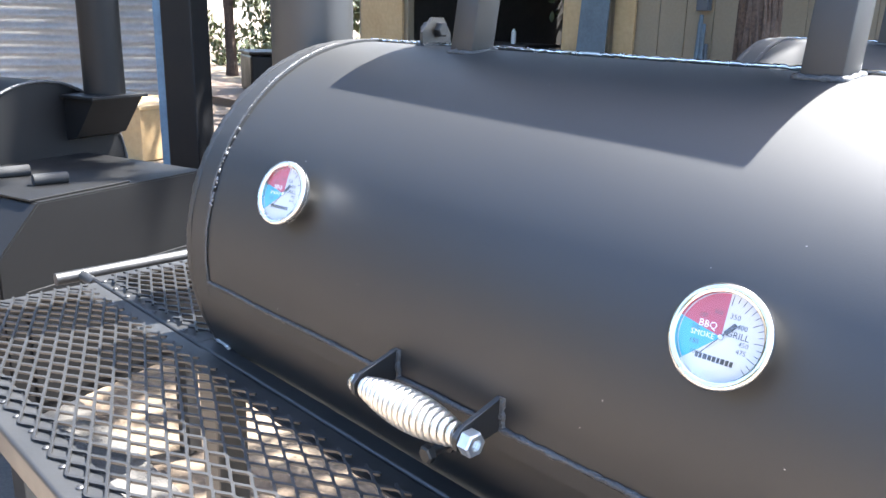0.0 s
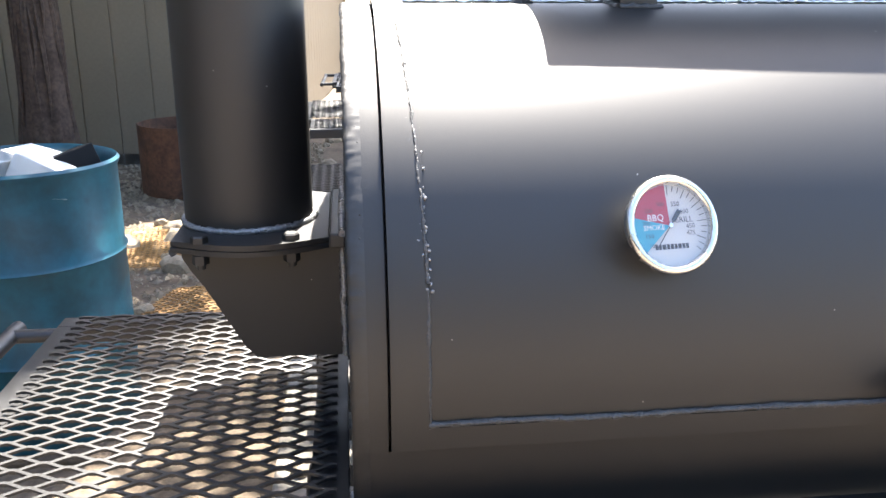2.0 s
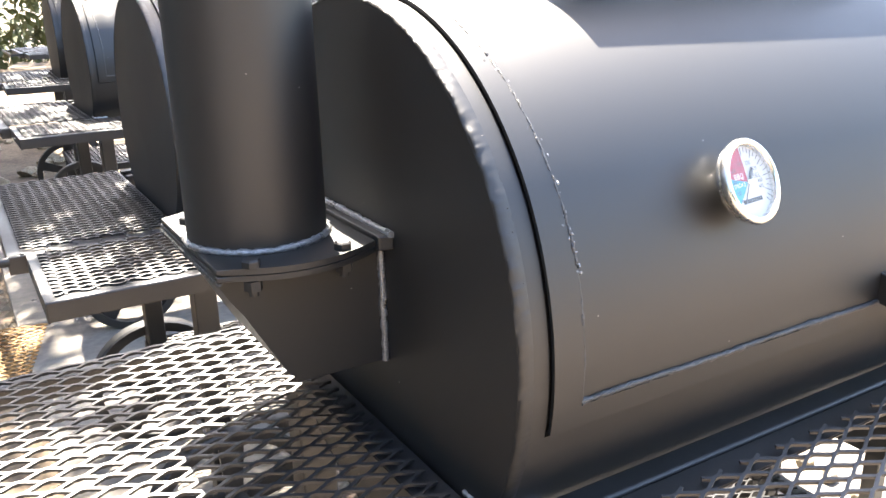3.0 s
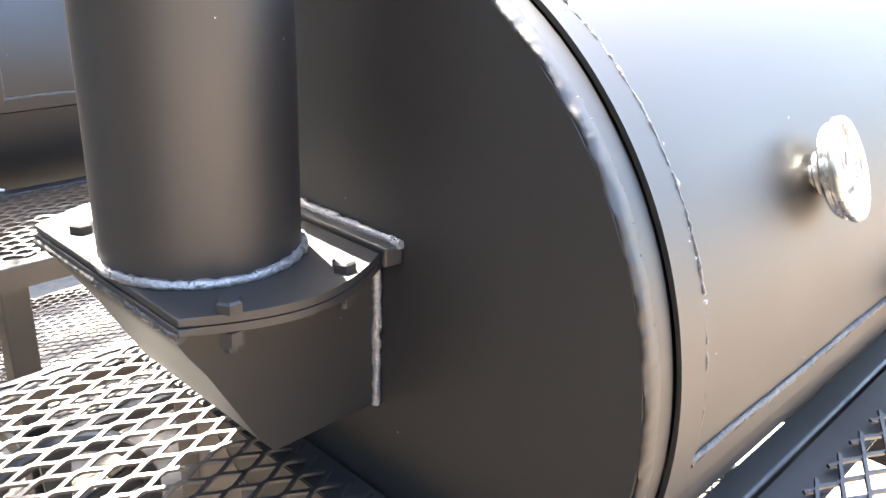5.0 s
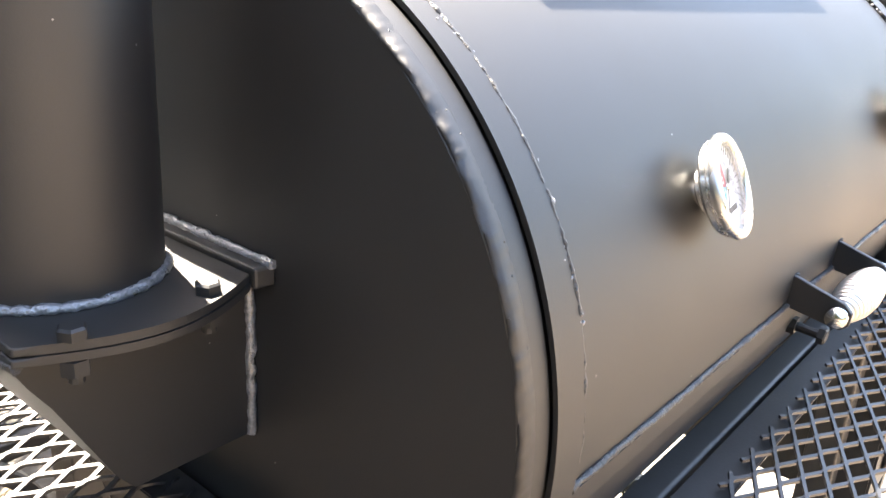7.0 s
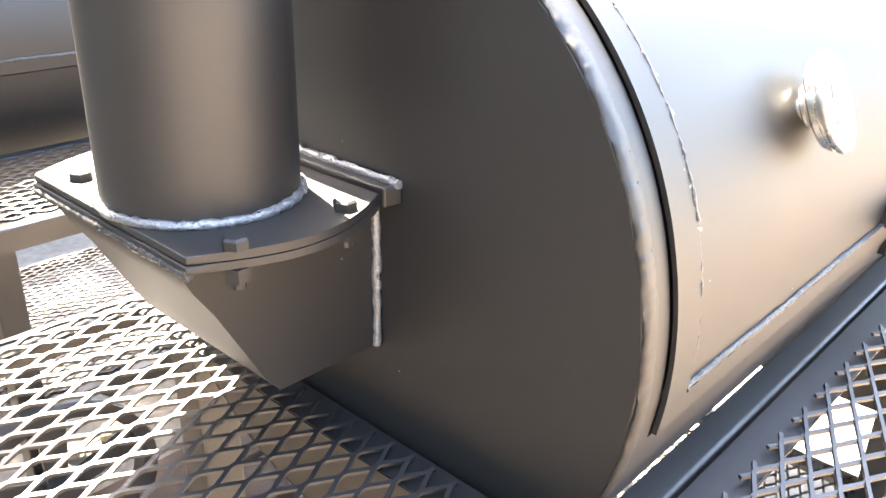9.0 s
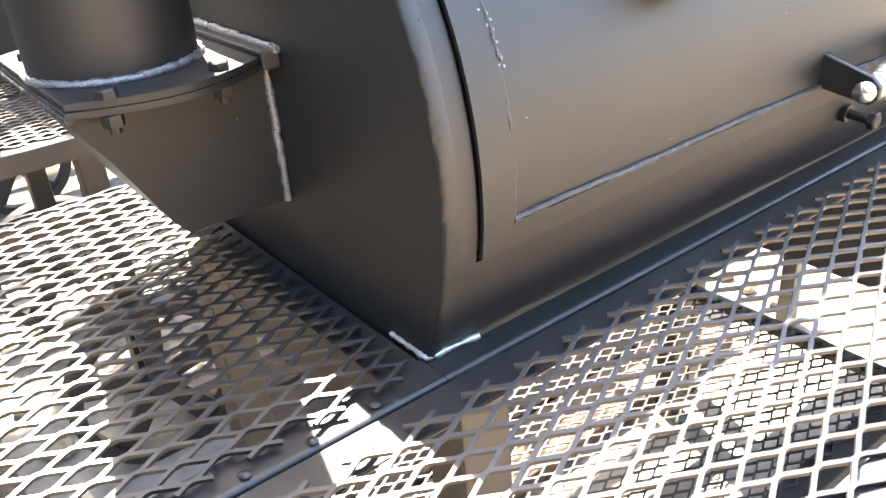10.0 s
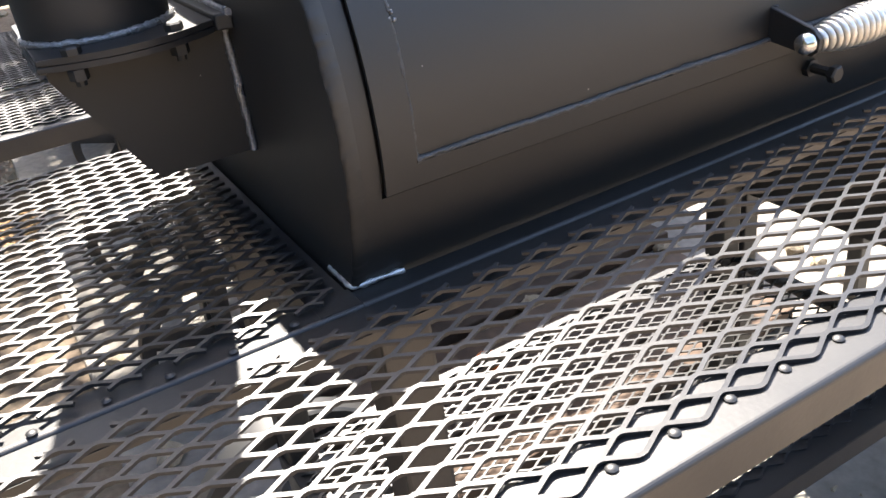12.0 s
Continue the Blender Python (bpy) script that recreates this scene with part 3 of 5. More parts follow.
def make_smoker(left=-0.398, back=0.285, front=-0.570, chimney=True, z=SHELF):
    s = thing("smoker", "black steel barrel smoker with chimney, side shelves and two dial thermometers", "smoker")
    # drum
    drum = part("drum", shell_bm(0.006, LENGTH - 0.006, -11.0, -267, 0.278, R, nx=8, dents=0.0006), PAINT, s, "satin black rolled steel drum", 40)
    part("front_ring", shell_bm(0.006, 0.0298, -11.0, 93.2, 0.278, R, dents=0.0007), PAINT, drum, smooth=40)
    part("front_ring", shell_bm(LENGTH - 0.029, LENGTH - 0.006, -11.0, 93.2, 0.278, R), PAINT, drum, smooth=40)
    part("lining", lathe_bm([(0.0, 0.003), (0.272, 0.003), (0.272, LENGTH - 0.003), (0.0, LENGTH - 0.003)], 64, axis_pose((0, 0, AXIS), (1, 0, 0))), DARK, drum, smooth=40)
    for x, w in ((0.0, -1), (LENGTH, 1)):
        end = part("end_plate", lathe_bm([(0, 0.0), (0.12, -0.0006), (0.2818, -0.0018), (0.2828, -0.0026), (0.2828, -0.006), (0, -0.006)], 120, axis_pose((x, 0, AXIS), (w, 0, 0))), PAINT, s, "flat black end plate", 30)
        part("edge_weld", rim_bm(x, w, 5), PAINT, end, "lumpy painted weld seam", 60)
        part("weld_ridge", lumps_bm([on_drum(x - w * 0.0085, a + 1.2 * math.sin(a * 1.7), R - 0.0008) for a in range(-35, 130, 1)], 0.0016, 41, (1.3, 0.25, 0.25)), PAINT, end, smooth=60)
    # door
    door = part("door", shell_bm(DOOR_X0, DOOR_X1, DOOR_LOW, DOOR_TOP, 0.279, R + 0.0008, nx=6, dents=0.0007), PAINT, s, "curved black cooking chamber door, shut", 40)
    for x0 in (DOOR_X0 - STRAP, DOOR_X1):
        part("strap", shell_bm(x0, x0 + STRAP, -10.3, DOOR_TOP, R + 0.0006, R + 0.0042, step=2.0, dents=0.0006), PAINT, door, smooth=40)
    part("strap", shell_bm(DOOR_X0, DOOR_X1, -10.3, DOOR_LOW, R + 0.0006, R + 0.0040, nx=8, step=2.0), PAINT, door, smooth=40)
    for x, sd in ((DOOR_X0, 3), (DOOR_X1, 4)):
        lean = 0.013 / 61 if x < 0.5 else 0
        part("strap_weld", lumps_bm([on_drum(x + 0.0005 - lean * (a - 17), a, R + 0.0022) for a in range(14, 66, 1)], 0.0028, sd), BEAD, door, "knobbly shining weld bead", 70)
        part("strap_weld", weld_bm([on_drum(x + 0.0005 - lean * (a - 17), a, R + 0.0036) for a in range(17, 80, 2)], 0.0016, 0.0032, seed=sd + 9, drift=0.0005, vary=0.3), PAINT_WELD, door, smooth=70)
        part("strap_seam", weld_bm([on_drum(x + 0.0005, a, R + 0.0022) for a in range(-6, 18, 2)], 0.0019, 0.006, seed=sd, drift=0.0005), PAINT_WELD, door, smooth=70)
    part("seam_weld", weld_bm([on_drum(DOOR_X0 + i * 0.01, DOOR_LOW + 0.25 + 0.12 * math.sin(i * 0.31), R + 0.0016) for i in range(int((DOOR_X1 - DOOR_X0) / 0.01))], 0.0032, 0.006, seed=8, drift=0.0003), PAINT_WELD, door, "straight painted weld along the door's lower edge", 70)
    part("hinge_gap", weld_bm([on_drum(0.04 + i * 0.02, 92.6, R + 0.0030) for i in range(48)], 0.0026, 0.008, seed=12, vary=0.25), CHROME, drum, smooth=70)
    make_thermometer(0.243, s, 8.0, 0.80)
    make_thermometer(0.798, s, 2.0, 0.72, 23.0)
    make_door_handle(door)
    # rest pins under the handle
    for x in (0.529,):
        hex_bolt((x, -0.303, 0.897), (0, -1, -0.05), 0.019, s, "door_rest", shank=0.05)
    # counterweight arms, hinge ears
    for x in (0.292, 0.742):
        arm = part("counterweight_arm", box_bm(x - 0.0195, x + 0.0195, -0.0195, 0.0195, -0.012, 0.142, bevel=0.003, m=Matrix.Translation((x, -0.0255, 1.2615)) @ Matrix.Rotation(radians(-9), 4, "X") @ Matrix.Translation((-x, 0, 0))), PAINT, door, "square steel tube arm", 30)
        part("arm_weld", weld_bm([(x - 0.021, -0.047, 1.2585), (x + 0.021, -0.047, 1.2585), (x + 0.021, -0.004, 1.2625), (x - 0.021, -0.004, 1.2625), (x - 0.021, -0.047, 1.2585)], 0.004, seed=int(x * 99)), PAINT_WELD, arm, smooth=70)
    part("counterweight", extrude_bm([(0.206, -0.050), (0.786, -0.061), (0.786, 0.16), (0.206, 0.16)], 1.4005, 1.407, bevel=0.002), PAINT, door, "flat steel counterweight plate")
    for x in (0.183, 0.855):
        ear = extrude_bm([(-0.026, 1.258), (0.026, 1.258), (0.026, 1.278), (0.012, 1.299), (-0.008, 1.299), (-0.026, 1.280)], -0.003, 0.003)
        bmesh.ops.transform(ear, matrix=Matrix(((0, 0, 1, x), (1, 0, 0, 0.012), (0, 1, 0, 0), (0, 0, 0, 1))), verts=ear.verts)
        hinge = part("hinge_ear", ear, PAINT, s, "flat steel hinge ear with a bolt")
        hex_bolt((x + 0.004, 0.016, 1.283), (1, 0, 0), 0.021, hinge, "hinge_bolt", shank=0.034)
        part("ear_weld", weld_bm([(x - 0.005, -0.016, 1.261), (x - 0.005, 0.036, 1.260), (x + 0.006, 0.036, 1.260), (x + 0.006, -0.016, 1.261)], 0.0045, seed=int(x * 77)), PAINT_WELD, hinge, smooth=70)
    if chimney:
        make_collector(s)
    make_shelves(s, left, back, front, z)
    make_firebox(s)
    return s


def make_collector(s):
    """The smoke box on the end plate: bowed sides, a sloping outer plate, a bolted flange and the chimney."""
    outer, half, top, low = -0.163, 0.108, 1.034, 0.914
    cy = 0.015

    def plan(grow=0.0, x_in=0.0, bow=0.025):
        pts = []
        n = 14
        for i in range(n + 1):
            u = i / n
            pts.append((outer + (x_in - outer) * u, cy - half + 0.012 - bow * math.sin(math.pi * u) - grow))
        for i in range(n + 1):
            u = 1 - i / n
            pts.append((outer + (x_in - outer) * u, cy + half - 0.012 + bow * math.sin(math.pi * u) + grow))
        return [(x - (grow if x < -0.16 else 0), y) for x, y in pts]

    bm = bmesh.new()
    ring = [(x, cy + (y - cy) * 0.868) for x, y in plan(-0.004, 0.0, -0.001)]
    hi = [bm.verts.new((x, y, top)) for x, y in ring]
    lo = []
    for x, y in ring:
        slope = top - (x - outer) / (-0.097 - outer) * (top - low) if x < -0.097 else low
        lo.append(bm.verts.new((x, y, max(slope, low) - (0.004 if x < -0.15 else 0))))
    n = len(ring)
    for i in range(n):
        bm.faces.new((hi[i], hi[(i + 1) % n], lo[(i + 1) % n], lo[i]))
    h = n // 2
    for i in range(h - 1):
        bm.faces.new((lo[i], lo[i + 1], lo[n - 2 - i], lo[n - 1 - i]))
    bm.faces.new(hi)
    box = part("smoke_collector", bm, PAINT, s, "black welded smoke box with a sloping outer plate", 30)
    part("collector_flange", extrude_bm(plan(0.003, -0.016), top, top + 0.005, bevel=0.0012), PAINT, box)
    fl = part("chimney_flange", extrude_bm(plan(0.002, -0.016), top + 0.0056, top + 0.011, bevel=0.0012), PAINT, box, "bolted steel flange plate")
    part("shoulder_plate", extrude_bm([(-0.0155, cy - half + 0.006), (-0.0155, cy + half - 0.006), (0.0, cy + half - 0.004), (0.0, cy - half + 0.004)], top + 0.0005, top + 0.0150, bevel=0.002), PAINT, box)
    part("shoulder_weld", rough_weld_bm([(-0.003, cy - half + 0.004 + (2 * half - 0.008) * i / 20, top + 0.0155) for i in range(21)], 0.0038, 21), BEAD, box, "gritty pale weld", 70)
    part("side_weld", rough_weld_bm([(-0.003, -0.0650, top + (low - top) * i / 20) for i in range(21)], 0.0036, 22), BEAD, box, "gritty pale weld", 70)
    part("outer_weld", weld_bm([(outer - 0.001, cy - half + 0.010, top - 0.001), (outer - 0.001, cy + half - 0.010, top - 0.001)], 0.0034, seed=23), PAINT_WELD, box, smooth=70)
    for x, y in ((-0.1365, -0.0905), (-0.0515, -0.0885), (-0.146, 0.080), (-0.051, 0.110)):
        hex_bolt((x, y, top + 0.011), (0, 0, 1), 0.0165, box, "flange_bolt", shank=0.026)
    cx, cyy, r = -0.099, 0.002, 0.0655
    stack = part("chimney", lathe_bm([(r - 0.005, top + 0.006), (r, top + 0.006), (r, 2.06), (r - 0.005, 2.06), (r - 0.005, top + 0.006)], 72, Matrix.Translation((cx, cyy, 0))), PAINT, s, "tall round black steel chimney", 40)
    part("base_weld", rough_weld_bm([(cx + (r + 0.001) * math.cos(radians(t)), cyy + (r + 0.001) * math.sin(radians(t)), top + 0.0130) for t in range(0, 362, 3)], 0.0036, 24), BEAD, stack, "rough shining ring weld", 70)


def make_shelves(s, x0, yb, y_front, z):
    y_side, x_end, xf = -0.287, 1.03, x0 + 0.032
    line = y_side + 0.011
    side = angle_part("side_shelf", (x0, line, z - 0.005), (-0.0005, line, z - 0.005), (0, 1, 0), s, flange=0.034, rolled=0.0045, round_by=0.003)
    side["label"] = "black angle iron shelf with expanded steel mesh"
    panel(side, x0 + 0.022, -0.010, line + 0.008, yb - 0.02, z + 0.0032, 0.012, (True, False))
    frame_bars(side, [((x0, yb, z - 0.004), (-0.002, yb, z - 0.004), (0, -1, 0)), ((x0, line + 0.002, z - 0.0045), (x0, yb, z - 0.0045), (1, 0, 0)), ((-0.003, yb, z - 0.0045), (-0.003, line + 0.002, z - 0.0045), (-1, 0, 0))])
    bar = part("push_bar", tube_bm([(x0 - 0.062, yb - 0.005, z - 0.016), (x0 - 0.062, y_side - 0.03, z - 0.016)], 0.0115, 14), SHELF_PAINT, side, "round steel push bar", 40)
    for y in (yb - 0.035, y_side + 0.016):
        part("bar_stub", tube_bm([(x0 - 0.062, y, z - 0.016), (x0 + 0.003, y, z - 0.016)], 0.0095, 12), SHELF_PAINT, side, smooth=40)
    rng = random.Random(4)
    dab = part("mesh_weld", lathe_bm([(0, 0.0018), (0.0018, 0.0016), (0.0034, 0.0009), (0.0044, 0.0)], 9), SHELF_PAINT, side, smooth=60)
    dab.location = (-0.360, -0.268, z - 0.003)
    spots = [(side, -0.357 + 0.0495 * i, -0.268) for i in range(1, 7)]
    strip = angle_part("drum_frame", (0.0, line, z - 0.005), (x_end, line, z - 0.005), (0, 1, 0), s, flange=0.0268, rolled=0.0045, round_by=0.003)
    angle_part("drum_frame", (0.0, yb, z), (x_end, yb, z), (0, -1, 0), s, flange=0.034)
    part("corner_weld", weld_bm([(0.001, -0.202, z - 0.002), (0.001, -0.249, z - 0.002), (0.05, -0.253, z - 0.002)], 0.0028, seed=31, vary=0.3), GALV, strip, "bare grey corner weld", 70)
    front = angle_part("front_shelf", (xf, y_front, z), (x_end, y_front, z), (0, 1, 0), s, flange=0.050, deep=0.036, rolled=0.005, round_by=0.003)
    front["label"] = "black folding front shelf of expanded steel mesh"
    panel(front, xf + 0.014, x_end - 0.014, y_front + 0.02, y_side - 0.022, z + 0.0040, 0.006, (False, True))
    frame_bars(front, [((xf, y_side + 0.0068, z - 0.0045), (x_end, y_side + 0.0068, z - 0.0045), (0, -1, 0)), ((xf, y_front, z - 0.003), (xf, y_side - 0.006, z - 0.003), (1, 0, 0)), ((x_end, y_front, z - 0.003), (x_end, y_side - 0.006, z - 0.003), (-1, 0, 0))], 0.038, 0.036)
    spots += [(front, -0.318 + 0.0495 * i, y_front + 0.024) for i in range(27)]
    for owner, x, y in spots:
        d = new("mesh_weld", dab.data)
        d.parent, d.location, d.rotation_euler = owner, (x + rng.uniform(-0.002, 0.002), y + rng.uniform(-0.002, 0.002), z + (0.0012 if owner is front else -0.003)), (0, 0, rng.uniform(0, 6))
    # legs, lower shelf and wheels
    for x in (0.03, x_end - 0.03):
        for y in (y_side + 0.03, yb - 0.03):
            part("leg", box_bm(x - 0.025, x + 0.025, y - 0.025, y + 0.025, 0.08 if x < 0.5 else GROUND, z - 0.008, bevel=0.004), SHELF_PAINT, s)
    low = angle_part("lower_shelf", (0.0, y_side + 0.025, 0.27), (x_end, y_side + 0.025, 0.27), (0, 1, 0), s, flange=0.050)
    low["label"] = "lower shelf of expanded steel mesh"
    panel(low, 0.012, x_end - 0.012, y_side + 0.055, yb - 0.02, 0.274, 0.0)
    frame_bars(low, [((0.0, yb, 0.27), (x_end, yb, 0.27), (0, -1, 0)), ((0.0, y_side + 0.026, 0.2695), (0.0, yb, 0.2695), (1, 0, 0)), ((x_end, y_side + 0.026, 0.2695), (x_end, yb, 0.2695), (-1, 0, 0))])
    for y in (y_side - 0.04, yb + 0.02):
        hub_at = axis_pose((0.03, y, GROUND + 0.20), (0, 1, 0))
        wheel = part("wheel", lathe_bm([(0.168, -0.022), (0.196, -0.024), (0.20, -0.018), (0.20, 0.018), (0.196, 0.024), (0.168, 0.022)], 48, hub_at, close=True), SHELF_PAINT, s, "large spoked black steel wheel", 30)
        for k in range(5):
            spoke = extrude_bm([(0.030, -0.020), (0.172, -0.030), (0.172, 0.030), (0.030, 0.020)], -0.005, 0.005)
            bmesh.ops.transform(spoke, matrix=hub_at @ Matrix.Rotation(radians(72 * k + 20), 4, "Z"), verts=spoke.verts)
            part("spoke", spoke, SHELF_PAINT, wheel)
        part("hub", lathe_bm([(0, -0.04), (0.03, -0.04), (0.036, -0.034), (0.036, 0.034), (0.03, 0.04), (0, 0.04)], 20, hub_at), SHELF_PAINT, wheel, smooth=30)


def panel(owner, x0, x1, y0, y1, z, phase, cut=(False, False)):
    ob = mesh_part("mesh_panel", expanded_mesh(x0, x1, y0, y1, z, phase=phase, cut=cut), SHELF_PAINT, owner, "expanded steel mesh")
    return tagged(ob, kind="stuff")


def frame_bars(owner, bars, flange=0.036, deep=0.038):
    for p, q, w in bars:
        angle_part("frame_bar", p, q, w, owner, flange=flange, deep=deep)


def make_firebox(s):
    """The square firebox on the far end, with chamfered upper edges, a lid seam and a spring-handled door."""
    x0, x1, y0, y1, z0, z1 = LENGTH + 0.008, LENGTH + 0.53, -0.33, 0.33, 0.40, 1.02
    ch = 0.085
    prof = [(y0, z0), (y1, z0), (y1, z1 - ch), (y1 - ch, z1), (y0 + ch, z1), (y0, z1 - ch)]
    bm = extrude_bm(prof, x0, x1)
    bmesh.ops.transform(bm, matrix=Matrix(((0, 0, 1, 0), (1, 0, 0, 0), (0, 1, 0, 0), (0, 0, 0, 1))), verts=bm.verts)
    bmesh.ops.bevel(bm, geom=list(bm.edges), offset=0.004, segments=2, affect="EDGES")
    fb = part("firebox", bm, PAINT, s, "black welded steel firebox with chamfered edges", 30)
    d = part("firebox_door", box_bm(x0 + 0.06, x1 - 0.06, y0 - 0.008, y0 - 0.001, z0 + 0.05, z1 - ch - 0.03, bevel=0.002), PAINT, fb)
    part("firebox_lid", box_bm(x0 + 0.05, x1 - 0.05, y0 + ch + 0.02, y1 - ch - 0.02, z1 + 0.0005, z1 + 0.007, bevel=0.002), PAINT, fb)
    for x in (x0 + 0.2, x0 + 0.33):
        part("lid_hinge", tube_bm([(x - 0.03, y0 + ch + 0.03, z1 + 0.014), (x + 0.03, y0 + ch + 0.03, z1 + 0.014)], 0.012, 12), PAINT, fb, smooth=40)
    for x in (x0 + 0.05, x1 - 0.05):
        for y in (y0 + 0.05, y1 - 0.05):
            part("leg", box_bm(x - 0.02, x + 0.02, y - 0.02, y + 0.02, GROUND, z0 + 0.002, bevel=0.003), SHELF_PAINT, s)
    hd = make_door_handle(fb, "firebox_handle")
    hd.matrix_basis = pose(x0 - 0.34, y0 + 0.272, -0.03)
    part("latch", box_bm(x1 - 0.10, x1 - 0.03, y0 - 0.035, y0 - 0.006, z1 - 0.2, z1 - 0.185, bevel=0.003), SPRING, fb)


smoker = make_smoker()


# ---- the other smokers of the row ----
smoker["group"] = "smokers in a row"
second = make_smoker(-0.335, 0.41, -0.60, chimney=False, z=SHELF - 0.052)
tagged(second, "black barrel smoker with deep side shelf and bare end plate", "smoker", "smokers in a row")
second.matrix_basis = pose(0.05, 1.27, 0)
for x, y, turn in ((0.153, 3.02, 1), (0.26, 4.75, -1), (0.58, 7.2, 1), (2.68, 0.10, 0)):
    copy_thing(second, pose(x, y, 0, 0, 0, turn))


# ---- ground ----
def ground_bm():
    bm = bmesh.new()
    xs = [-400, -60, -20] + [-14 + 0.3 * i for i in range(80)] + [20, 60, 400]
    ys = [-400, -60, -10] + [-5 + 0.3 * i for i in range(66)] + [25, 60, 400]
    grid = [[bm.verts.new((x, y, GROUND - 0.012 + 0.010 * noise.noise((x * 0.7, y * 0.7, 0)) + 0.008 * noise.noise((x * 3, y * 3, 5)))) for y in ys] for x in xs]
    for i in range(len(xs) - 1):
        for j in range(len(ys) - 1):
            bm.faces.new((grid[i][j], grid[i + 1][j], grid[i + 1][j + 1], grid[i][j + 1]))
    return bm


tagged(part("ground", ground_bm(), DIRT, smooth=180), "stony brown dirt yard ground", "ground", kind="structure")


def slab(name, x0, x1, y0, y1, top, label, turn=0, mat=None):
    ob = part(name, box_bm(x0, x1, y0, y1, GROUND - 0.1, GROUND + top, bevel=0.008), mat or CONCRETE)
    ob.matrix_basis = pose(0, 0, 0, 0, 0, turn)
    return tagged(ob, label, "pavement", kind="structure")


slab("pavement", -14, 14, -13.5, -0.86, 0.008, "dusty tan gravel drive before the smokers", mat=DRIVE)
# dark ground added here to dim reflections in the firebox and end plate
slab("pavement", -14, -0.26, -0.855, 0.15, 0.007, "dark worn asphalt added beside the pad to dim reflections", mat=ASPHALT)
# gravel added past the row as a bright surface for the drum to reflect
slab("pavement", 2.82, 14, -0.85, 12, 0.007, "pale gravel added beyond the row to brighten the drum", mat=DRIVE)
slab("pavement", -0.24, 2.8, -0.85, 4.4, 0.012, "pale worn concrete pad under the smokers")
slab("pavement", -9.0, -0.75, 1.5, 2.45, 0.006, "bare dusty strip under the scrap drums", mat=DIRT)
slab("pavement", -9.0, -3.4, 2.6, 4.7, 0.010, "dusty brown yard before the workshop", mat=YARD)
slab("pavement", -12.5, -2.6, 5.2, 6.55, 0.10, "brown concrete apron of the workshop with a worn edge", mat=APRON)


# ---- stones ----
def stone_mesh(seed):
    rng = random.Random(seed)
    bm = bmesh.new()
    bmesh.ops.create_icosphere(bm, subdivisions=2, radius=1.0)
    cuts = [(Vector((rng.uniform(-1, 1), rng.uniform(-1, 1), rng.uniform(-0.6, 1))).normalized(), rng.uniform(0.55, 0.9)) for _ in range(7)]
    for v in bm.verts:
        for n, d in cuts:
            h = v.co.dot(n) - d
            if h > 0:
                v.co -= n * h
        v.co *= 1 + 0.10 * noise.noise(v.co * 2.5 + Vector((seed, 0, 0)))
        v.co.z *= 0.62
    me = bpy.data.meshes.new("stone")
    bm.to_mesh(me)
    bm.free()
    me.materials.append(STONE)
    return me


STONES = [stone_mesh(i) for i in range(6)]


def stone(x, y, size, rng, name="stone"):
    ob = new(name, rng.choice(STONES))
    ob.location = (x, y, GROUND + size * 0.18)
    ob.rotation_euler = (rng.uniform(-0.3, 0.3), rng.uniform(-0.3, 0.3), rng.uniform(0, 6.28))
    ob.scale = (size * rng.uniform(0.8, 1.3), size * rng.uniform(0.8, 1.2), size)
    return tagged(ob, "rough pale limestone lying on the dirt", "stone", "loose stones on the ground")


rng = random.Random(11)
big = stone(-0.86, 4.62, 0.20, rng)
big["label"] = "large pale limestone block beside the steel ring"
for i in range(120):
    x = rng.uniform(-1.3, 0.6)
    y = rng.uniform(2.5, 9.5)
    if x > -0.26 and y < 4.45:
        continue
    stone(x, y, rng.choice([0.03, 0.04, 0.05, 0.07, 0.1]) * rng.uniform(0.7, 1.3), rng)


def gravel(name, n, seed, area, smin, smax, label):
    rng = random.Random(seed)
    verts, faces = [], []
    for _ in range(n):
        x, y = rng.uniform(area[0], area[1]), rng.uniform(area[2], area[3])
        s = rng.uniform(smin, smax)
        base = len(verts)
        t = rng.uniform(0, 6.28)
        for dx, dy, dz in ((1, 0, 0), (0.2, 0.8, 0), (-0.9, 0.4, 0), (-0.4, -0.8, 0), (0.1, 0.1, 0.7), (-0.3, 0.0, 0.6)):
            k = rng.uniform(0.7, 1.3)
            verts.append((x + s * k * (dx * math.cos(t) - dy * math.sin(t)), y + s * k * (dx * math.sin(t) + dy * math.cos(t)), GROUND - 0.012 + s * (dz * k + 0.1)))
        faces += [tuple(base + i for i in q) for q in ((0, 1, 4), (1, 2, 5), (1, 5, 4), (2, 3, 5), (3, 0, 4), (3, 4, 5))]
    me = bpy.data.meshes.new(name)
    me.from_pydata(verts, [], faces)
    return tagged(mesh_part(name, me, STONE), label, "gravel", kind="stuff")


gravel("gravel", 5000, 3, (-2.2, -0.2, 2.4, 7.5), 0.006, 0.03, "loose pale gravel and chips on the dirt")
gravel("gravel", 3600, 6, (0.15, 2.75, -0.82, 0.35), 0.010, 0.032, "coarse pale gravel heaped on the pad")
gravel("gravel", 2500, 4, (-0.2, 2.6, -0.84, -0.2), 0.003, 0.010, "fine pale gravel on the pad")


